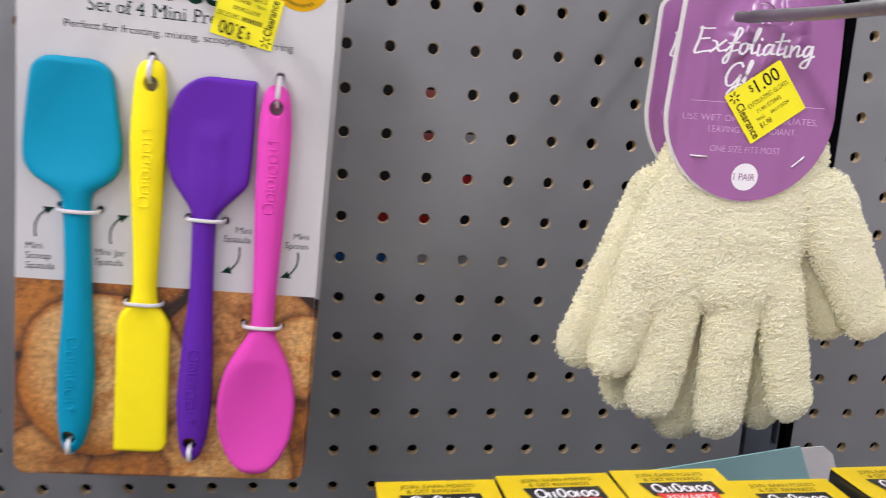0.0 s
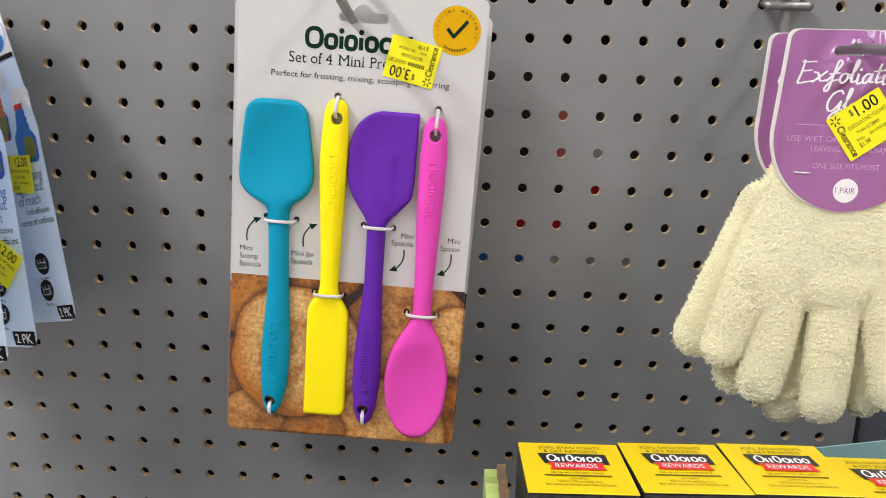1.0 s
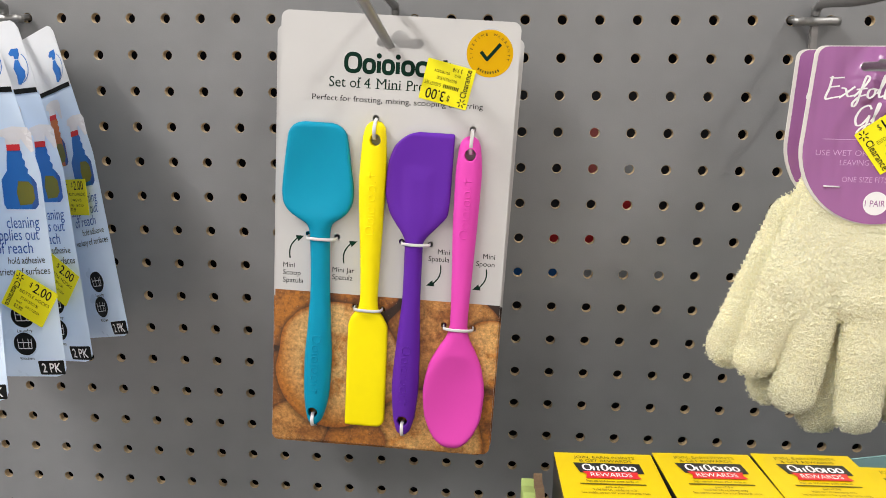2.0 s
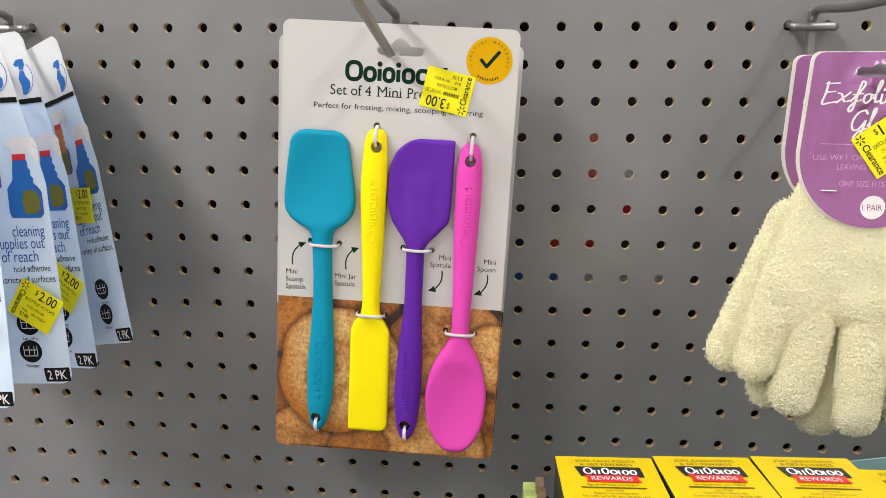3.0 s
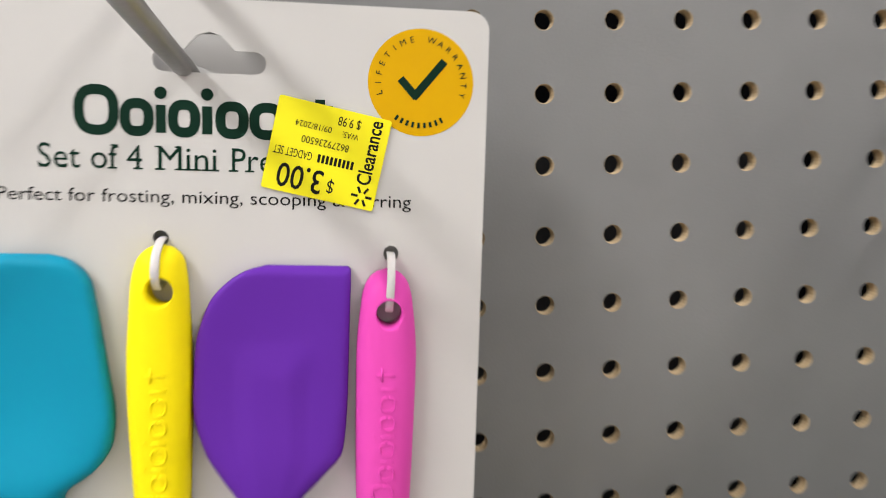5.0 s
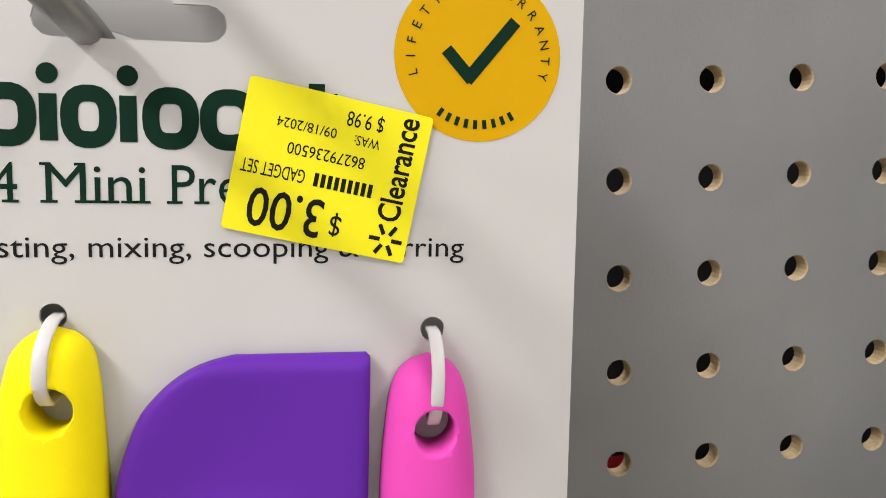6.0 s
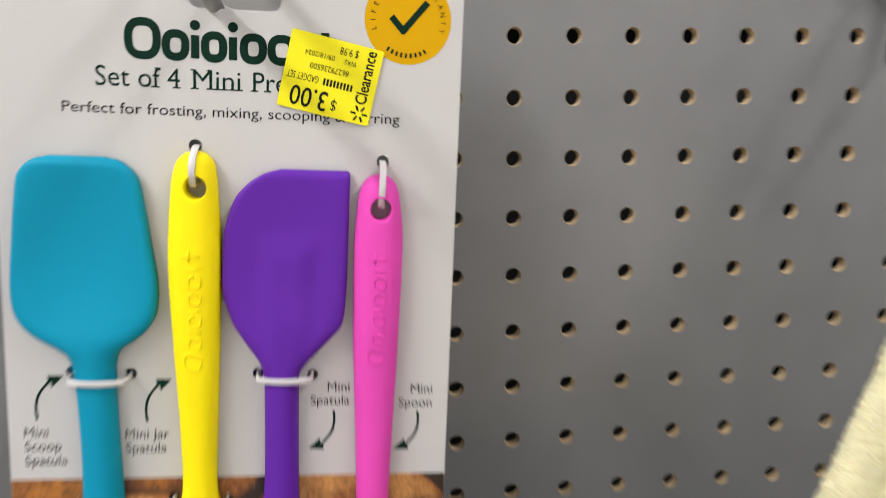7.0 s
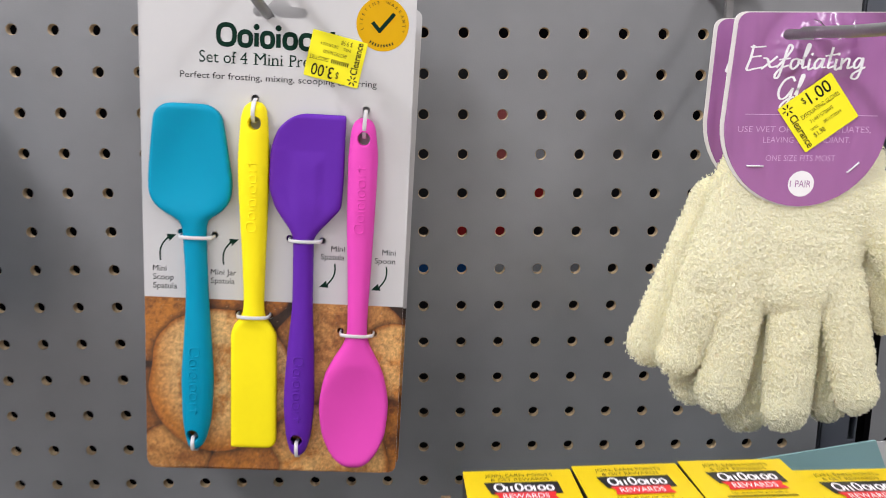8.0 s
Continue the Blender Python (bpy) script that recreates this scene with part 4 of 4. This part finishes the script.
def header_outline(w, top, bottom, r):
    """A hanging tag: square shoulders with round corners above, a half round below."""
    pts = []
    for i in range(25):
        a = math.pi + math.pi * i / 24
        pts.append((w / 2 * 1.0 * math.cos(a) * (1.0), bottom + w / 2 * 1.02 + w / 2 * 1.02 * math.sin(a)))
    for cx, a0 in ((w / 2 - 0.003 - r, 0), (-(w / 2 - 0.003 - r), 90)):
        for i in range(7):
            a = radians(a0 + 15 * i)
            pts.append((cx + r * math.cos(a), top - r + r * math.sin(a)))
    return pts


def glove_pack(m):
    top = thing("bath_gloves", m, "cream terry exfoliating gloves on a mauve header card", "gloves", "glove packs on the hook")
    slot = slab(euro_slot(-0.0155, 0.0135, 0.0345, 0.0395, -0.001, 0.0052, 0.0440), -0.03, 0.01)
    face = cut(slab(header_outline(0.0805, 0.0472, -0.0472, 0.005), -0.0005, 0.0003), [slot])
    face.materials.clear()
    head = part("header_card", face, MAUVE, top, "glossy mauve header card with white lettering")
    rim = cut(slab([(x - 0.0008, z) for x, z in header_outline(0.0826, 0.0477, -0.0478, 0.005)], 0.00035, 0.0014), [slab(euro_slot(-0.0155, 0.0135, 0.0345, 0.0395, -0.001, 0.0052, 0.0440), -0.03, 0.01)])
    rim.materials.clear()
    part("card_edge", rim, KRAFT, head)
    y = -0.0006
    part("lettering", merge(brush_words("Exfoliating", -0.0335, 0.0207, 0.0106, 0.0585, y), brush_words("Gloves", -0.0165, 0.0060, 0.0108, 0.0305, y)), WHITE_INK, head)
    part("small_lettering", merge(bar(-0.0305, -0.0012, 0.0345, -0.0018, 0.0003, y), words("USE WET OR DRY. EXFOLIATES,", -0.0335, -0.0100, 0.0030, y, width=0.0655, heavy=-0.00006), words("LEAVING SKIN RADIANT.", -0.0205, -0.0152, 0.0030, y, width=0.0430, heavy=-0.00006),
                            words("ONE SIZE FITS MOST", -0.0185, -0.0243, 0.0030, y, width=0.0345, heavy=-0.00006)), PALE_INK, head)
    spot = part("pair_mark", flat(disc(0.0003, -0.0357, 0.0065, 32), y), WHITE_INK, head)
    part("lettering", words("1 PAIR", -0.0052, -0.0374, 0.0034, y - 0.0001, width=0.0104), MAUVE, spot)
    for x0, z0, x1, z1 in ((-0.0275, -0.0267, -0.0195, -0.0269), (0.0226, -0.0298, 0.0279, -0.0248)):
        part("staple", tube([(x0, -0.0004, z0), (x0, -0.0010, z0), (x1, -0.0010, z1), (x1, -0.0004, z1)], 0.00045, 6), STAPLE, head)
    for (terry, nap), dy in zip(GLOVES, (0.0108, 0.0235)):
        g = part("terry_glove", terry, None, top)
        g.matrix_local = pose(0, dy, 0)
        part("terry_nap", nap, None, g)["kind"] = "stuff"
    return top


glove_a = glove_pack(pose(0.189, -0.1195, 1.4285, 1.0, 0, -3.0))
glove_b = copy_thing(glove_a, pose(0.1925, -0.0865, 1.4290, -1.0, -0.6, -3.0))
for glove in glove_b.children:
    if glove.name.startswith("terry_glove"):
        glove.matrix_local = pose(0.002, 0, 0.004) @ glove.matrix_local @ Matrix.Diagonal((0.90, 1, 0.97, 1))
price_label(glove_a, pose(0.0006, -0.0012, -0.0200) @ Matrix.Rotation(radians(-36.9), 4, "Y"), "1.00", "EXFOLIATING GLOVES", "71441572845", "$1.98", "09/17/2024", 0.0302, 0.0264)

# ---- cartons in their tray ----


def carton(m, w=0.0512, d=0.0515, h=0.118):
    top = thing("carton", m, "yellow and black supplement carton standing in a display tray", "carton", "cartons in the tray")
    part("body", box(-w / 2, w / 2, -d, 0, -h, -0.0008, 0.0006), BOXK, top, "black printed carton body")
    lid = part("lid", box(-w / 2, w / 2, -d, 0.0, -0.0007, 0.0, 0.0003, 1), BOXY, top, "yellow tuck flap")
    def lay(b, z):
        for v in b.verts:
            v.co = (v.co.x, v.co.z, z - v.co.y)
        bmesh.ops.recalc_face_normals(b, faces=b.faces)
        for f in b.faces:
            if f.normal.z < 0:
                f.normal_flip()
        return b
    z = 0.0003
    part("heading", lay(merge(words("JOIN, EARN POINTS", 0, -0.0072, 0.0028, 0, width=0.0315, align="CENTER"), words("& GET REWARDS", 0, -0.0112, 0.0028, 0, width=0.027, align="CENTER")), z), OLIVE_INK, lid)
    band = part("brand_band", lay(flat([(-0.017, -0.0125), (0.017, -0.0125), (0.0175, -0.0235), (-0.0145, -0.0235)], 0), z), BOXK, lid)
    for u, w, tall in ((-0.0125, 0.0042, 1), (-0.0072, 0, 2), (-0.0050, 0, 0), (-0.0030, 0.0030, 1), (0.0012, 0.0030, 0), (0.0053, 0, 0), (0.0072, 0.0028, 0), (0.0111, 0.0028, 0)):
        high = 0.0068 if tall else 0.0048
        line = ring_line(u, u + w, -0.0209, -0.0212 + high, 2.2, 12) if w else [(u, -0.0213), (u, -0.0213 + (0.0044 if tall == 2 else high))]
        part("brand_block", lay(merge(*stroke_print(line, 0.0011, 0)), z + 0.0002), WHITE_INK, band)
    ribbon = part("ribbon", lay(flat([(-0.0135, -0.0225), (0.0145, -0.0225), (0.0135, -0.026), (0.0150, -0.0297), (-0.0125, -0.0297), (-0.0115, -0.026)], 0), z + 0.0003), RED_INK, lid)
    part("lettering", lay(words("REWARDS", 0.0005, -0.0282, 0.0040, 0, width=0.0205, align="CENTER"), z + 0.0005), WHITE_INK, ribbon)
    line = lambda text, width, zz: words(text, 0, -zz, 0.0021, 0, width=width, align="CENTER")
    part("small_print", lay(merge(line("Sign up and enter your code at", 0.0255, 0.0330), bar(-0.0160, -0.0352, 0.0160, -0.0352, 0.0013, 0), line("part of the", 0.0085, 0.0389), line("Valid for US residents only.", 0.0215, 0.0419), line("See inside carton for your Rewards code.", 0.0330, 0.0449)), z), OLIVE_INK, lid)
    part("flavour_print", words("citrus", -0.022, -0.0085, 0.005, -d - 0.0002, width=0.016), WHITE_INK, top)
    return top


first = carton(pose(0.0425, -0.1650, 1.2620, -1.0, 0, 1.5))
for x, y, z, rx, ry, rz in ((0.0944, -0.1615, 1.2625, -1.0, 0.4, 3.0), (0.1462, -0.1600, 1.2635, -0.5, 0.3, 2.0), (0.1985, -0.1640, 1.2600, 0, 0, 1.0), (0.2520, -0.1610, 1.2645, -0.8, 0.4, 2.5), (0.3040, -0.1630, 1.2620, 0, 0, 1.0)):
    copy_thing(first, pose(x, y, z, rx, ry, rz))
tray = thing("display_tray", pose(0, 0, 1.143), "pale green printed cardboard display tray, torn along its top edge", "tray")
part("tray_floor", box(0.010, 0.345, -0.226, -0.148, -0.004, -0.0005), PALE_GREEN, tray)
part("tray_riser", box(0.014, 0.341, -0.222, -0.152, -0.0678, -0.0042), PALE_GREEN, tray)
part("tray_side", slab([(-0.226, -0.0678), (-0.152, -0.0678), (-0.152, 0.094), (-0.158, 0.099), (-0.162, 0.0965), (-0.170, 0.099), (-0.176, 0.1005), (-0.182, 0.0985), (-0.187, 0.1015), (-0.191, 0.0995), (-0.226, 0.101)], 0.0006, 0.0115), PALE_GREEN, tray).matrix_local = Matrix(((0, 1, 0, 0), (1, 0, 0, 0), (0, 0, 1, 0), (0, 0, 0, 1)))
part("tray_front", box(0.008, 0.345, -0.2305, -0.2275, -0.0678, 0.03), PALE_GREEN, tray)
part("torn_edge", slab([(-0.226, 0.1012), (-0.191, 0.0998), (-0.187, 0.1018), (-0.182, 0.0988), (-0.176, 0.1008), (-0.170, 0.0993), (-0.162, 0.0968), (-0.158, 0.0993), (-0.152, 0.0943), (-0.152, 0.0968), (-0.157, 0.1018), (-0.163, 0.0995), (-0.171, 0.1022), (-0.177, 0.1035), (-0.183, 0.1012), (-0.188, 0.1045), (-0.195, 0.1020), (-0.226, 0.1035)], 0.0072, 0.0118), KRAFT_BROWN, tray, "torn brown corrugated core").matrix_local = Matrix(((0, 1, 0, 0), (1, 0, 0, 0), (0, 0, 1, 0), (0, 0, 0, 1)))
shelf = tagged(part("shelf", box(-0.62, 0.75, -0.36, -0.002, 1.0450, 1.0750, 0.002), STEEL), "grey steel shelf under the display tray", "shelf", kind="structure")

# ---- torn teal flap behind the cartons ----
flap = thing("torn_carton_flap", pose(0.215, -0.040, 1.1395), "dusty teal card flap with a torn white end", "carton flap")
part("teal_panel", slab([(-0.060, -0.0643), (0.088, -0.0643), (0.090, 0.054), (0.080, 0.0765), (0.0, 0.0635), (-0.060, 0.054)], -0.0015, 0.0), TEAL_CARD, flap)
part("torn_liner", slab([(0.070, -0.0643), (0.112, -0.0643), (0.113, 0.038), (0.108, 0.048), (0.111, 0.054), (0.1075, 0.055), (0.109, 0.060), (0.105, 0.070), (0.098, 0.0755), (0.080, 0.074), (0.070, 0.070)], 0.0008, 0.0018), WHITE_CARD, flap, "torn white paper liner")

# ---- blue packets ----


def packet(m):
    """A flat printed film packet with a tapered header, hanging by its top; lower right edge at x = 0, top at z = 0."""
    w, h = 0.125, 0.226
    top = thing("hook_packet", m, "pale blue film packet of bottle hooks with printed bottles", "packet", "packets on the hook")
    bm = bmesh.new()
    nx, nz = 18, 40
    vs = {}

    def skin(u, v):
        edge = min(u, 1 - u, v * 2, (1 - v) * 2) * 2
        puff = 0.0030 * min(1, edge * 2) ** 0.6 * (0.2 if v < 0.2 else min(1.0, 0.2 + (v - 0.2) * 6))
        taper = 0.020 * max(0.0, 1 - v / 0.42)
        x, z = -w + taper + u * (w - 2 * taper), -v * h
        r = 0.006
        for cx, cz in ((-r - taper, -r), (-w + r + taper, -r), (-r, -h + r), (-w + r, -h + r)):
            if (x - cx) * (1 if cx > -w / 2 else -1) > 0 and (z - cz) * (1 if cz > -h / 2 else -1) > 0:
                d = math.hypot(x - cx, z - cz)
                if d > r:
                    x, z = cx + (x - cx) * r / d, cz + (z - cz) * r / d
        wav = 0.0016 * noise.noise(Vector((x * 30, z * 22, 3.0))) + 0.0008 * noise.noise(Vector((x * 90 + z * 60, z * 40, 8.0)))
        return x, z, puff, wav * min(1, edge * 2)

    for s in (0, 1):
        for i in range(nx + 1):
            for j in range(nz + 1):
                x, z, puff, wav = skin(i / nx, j / nz)
                vs[s, i, j] = bm.verts.new((x, (-puff if s == 0 else puff * 0.6 + 0.0003) + wav, z))
    for s in (0, 1):
        for i in range(nx):
            for j in range(nz):
                q = [vs[s, i, j], vs[s, i + 1, j], vs[s, i + 1, j + 1], vs[s, i, j + 1]]
                f = bm.faces.new(q if s else q[::-1])
                f.smooth = True
                f.material_index = 1 if j < 8 else 0
    bmesh.ops.recalc_face_normals(bm, faces=bm.faces)
    me = bpy.data.meshes.new("film_body")
    bm.to_mesh(me)
    bm.free()
    me.materials.append(PACK)
    me.materials.append(PACK_WHITE)
    body = part("film_body", me, None, top)
    wrap = BVHTree.FromPolygons([v.co for v in me.vertices], [p.vertices for p in me.polygons])

    def lay(b, lift=0.0002):
        """Print that follows the film."""
        bmesh.ops.triangulate(b, faces=b.faces)
        for _ in range(4):
            long = [e for e in b.edges if e.calc_length() > 0.004]
            if long:
                bmesh.ops.subdivide_edges(b, edges=long, cuts=1)
                bmesh.ops.triangulate(b, faces=b.faces)
        for v in b.verts:
            hit = wrap.ray_cast(Vector((v.co.x, -0.05, v.co.z)), Vector((0, 1, 0)))[0]
            if hit:
                v.co.y = hit.y - lift
        return b

    y = 0.0
    part("band", lay(flat([(-0.108, -0.0430), (-0.0112, -0.0430), (-0.0108, -0.0462), (-0.108, -0.0462)], y), 0.0005), INK, body)
    cx, cz = -0.0245, -0.0290
    part("maker_mark", lay(merge(flat([(cx - 0.001, cz + 0.004), (cx + 0.002, cz + 0.004), (cx + 0.0035, cz), (cx + 0.0062, cz - 0.003), (cx + 0.0060, cz - 0.007), (cx + 0.0015, cz - 0.0115), (cx - 0.001, cz - 0.0112), (cx - 0.0010, cz - 0.006), (cx - 0.0028, cz - 0.001)], y),
                                 flat([(cx - 0.0055, cz + 0.0085), (cx - 0.003, cz + 0.0112), (cx + 0.003, cz + 0.0112), (cx + 0.0035, cz + 0.0075), (cx + 0.002, cz + 0.0046), (cx - 0.001, cz + 0.0046), (cx - 0.0015, cz + 0.007), (cx - 0.004, cz + 0.0068)], y),
                                 *[bar(cx + 0.0015 + 0.0075 * math.cos(a), cz - 0.001 + 0.0095 * math.sin(a), cx + 0.0015 + 0.0075 * math.cos(a + 0.3), cz - 0.001 + 0.0095 * math.sin(a + 0.3), 0.0005, y) for a in [-1.6 + 0.3 * k for k in range(9)]])), BLUE_INK, body)
    for k, (x, z, ink, sc) in enumerate(((-0.0135, -0.1165, BLUE_INK, 1.0), (-0.0370, -0.0985, ORANGE_INK, 0.95))):
        q = lambda u, v: (x + u * sc, z + v * sc)
        bottle = part("bottle_print", lay(flat([q(-0.0100, 0), q(0.0080, -0.0006), q(0.0104, 0.002), q(0.0106, 0.0155), q(0.0085, 0.0190), q(0.0062, 0.0215), q(0.0068, 0.0240), q(0.0050, 0.0262), q(0.0056, 0.0288), q(0.0040, 0.0310), q(0.0043, 0.0335), q(0.0032, 0.036), q(-0.0048, 0.036), q(-0.0056, 0.0300), q(-0.0062, 0.0235), q(-0.0105, 0.0180), q(-0.0112, 0.003)], y)), ink, body)
        part("bottle_shade", lay(flat([q(0.0062, -0.0004), q(0.0080, -0.0006), q(0.0104, 0.002), q(0.0106, 0.0155), q(0.0080, 0.0195), q(0.0078, 0.012)], y), 0.0003), NAVY_INK, bottle)
        part("bottle_label", lay(flat([q(-0.001, 0.002), q(0.0065, 0.0025), q(0.0088, 0.0060), q(0.0085, 0.0135), q(0.0060, 0.0165), q(0.000, 0.0170), q(-0.0020, 0.010)], y), 0.0004), OLIVE, bottle)
        part("trigger", lay(flat([q(-0.0050, 0.0385), q(0.003, 0.0385), q(0.0042, 0.0425), q(0.0095, 0.0340), q(0.0112, 0.0348), q(0.0108, 0.0460), q(0.0085, 0.0492), q(0.000, 0.0500), q(-0.0075, 0.0482), q(-0.0085, 0.0445), q(-0.0052, 0.0430)], y), 0.0004), WHITE_INK, bottle)
        part("collar", lay(flat([q(-0.0046, 0.0355), q(0.0036, 0.0355), q(0.0036, 0.0392), q(-0.0046, 0.0392)], y), 0.0006), RED_INK, bottle)
    part("headline", lay(merge(words("cleaning", -0.0045, -0.1285, 0.0072, y, width=0.0205, align="RIGHT"), words("supplies out", -0.0055, -0.1362, 0.0072, y, width=0.031, align="RIGHT"), words("of reach", -0.0105, -0.1445, 0.0072, y, width=0.0235, align="RIGHT"))), NAVY_INK, body)
    part("strapline", lay(merge(words("hold adhesive", -0.0040, -0.1510, 0.0044, y, width=0.0228, align="RIGHT"), words("variety of surfaces", -0.0018, -0.1580, 0.0044, y, width=0.034, align="RIGHT"))), INK, body)
    for t, x, z in (("Laundry", -0.0235, -0.1850), ("Kitchen", -0.0245, -0.2035)):
        icon = part("icon", lay(flat(disc(x, z, 0.0076, 24), y)), INK, body)
        part("icon_drawing", lay(merge(bar(x - 0.0045, z - 0.003, x + 0.0045, z - 0.003, 0.0005, y), bar(x - 0.0045, z + 0.001, x + 0.0045, z + 0.001, 0.0005, y), *[bar(x + u, z - 0.003, x + u, z + 0.0035, 0.0004, y) for u in (-0.0045, -0.001, 0.0025, 0.0045)]), 0.0004), WHITE_INK, icon)
        part("icon_caption", lay(words(t, x, z - 0.0108, 0.0022, y, align="CENTER")), INK, body)
    tag = part("count_print", lay(flat(round_rect(-0.0175, -0.0008, -0.2245, -0.2148, 0.0008, 2), y)), INK, body)
    part("lettering", lay(words("2 PK", -0.0153, -0.2227, 0.0062, y, width=0.0125, heavy=0.0001), 0.0004), WHITE_INK, tag)
    return top


PACKS = [((-0.3050, -0.070, 1.495, -5.4, -16), (-0.0350, -0.1680, 38), 1.0), ((-0.2990, -0.100, 1.4945, -2.5, -2), (-0.0345, -0.1755, 33), 1.0), ((-0.3075, -0.130, 1.489, 0.5, 0), (-0.0435, -0.1785, 30), 1.0), ((-0.3026, -0.0440, 1.4977, -13, -32), (-0.0405, -0.1335, 8), 0.955)]
base_pack = None
made = []
for (x, y, z, ry, rz), lab, drawn in PACKS:
    m = pose(x, y, z) @ Matrix.Rotation(radians(rz), 4, "Z") @ Matrix.Rotation(radians(ry), 4, "Y") @ Matrix.Diagonal((1, 1, drawn, 1))
    if base_pack is None:
        base_pack = packet(m)
        made.append((base_pack, lab))
    else:
        made.append((copy_thing(base_pack, m), lab))
for ob, (lx, lz, turn) in made:
    price_label(ob, pose(lx, -0.0048, lz) @ Matrix.Rotation(radians(turn), 4, "Y"), "2.00", "BOTTLE HOOKS", "71441570100", "$3.88", "09/17/2024", 0.0300, 0.0255)

# ---- goods on the far side of the board, seen through its holes ----


FAR_PINK = material("pink_print", lin(225, 120, 115), 0.4)
far = thing("far_carton", pose(0.075, 0.09, 1.139), "dark printed carton standing behind the perforated board", "carton")
far_body = part("body", box(-0.10, 0.10, 0, 0.05, 0, 0.332, 0.001), BOXK, far)
part("lid", box(-0.099, 0.099, 0.001, 0.049, 0.3322, 0.3335), BOXK, far)
for x0, x1, z0, z1, ink in ((0.057, 0.066, 1.416, 1.426, FAR_PINK), (0.057, 0.066, 1.387, 1.3955, FAR_PINK), (0.087, 0.096, 1.386, 1.396, PACK_WHITE),
                            (0.087, 0.096, 1.357, 1.366, RED_INK), (0.0275, 0.066, 1.327, 1.336, RED_INK), (-0.003, 0.036, 1.297, 1.306, BLUE_INK), (0.056, 0.125, 1.297, 1.306, PACK_WHITE)):
    part("print_patch", flat(round_rect(x0 - 0.075, x1 - 0.075, z0 - 1.139, z1 - 1.139, 0.001, 2), -0.0003), ink, far_body)
# added support for the far carton; its black imitates shade seen through the holes
tagged(part("far_shelf", box(-0.62, 0.75, 0.012, 0.39, 1.109, 1.1388, 0.002), GAP_SHADE), "added shelf coloured near-black as shade on the far side of the board", "shelf", kind="structure")
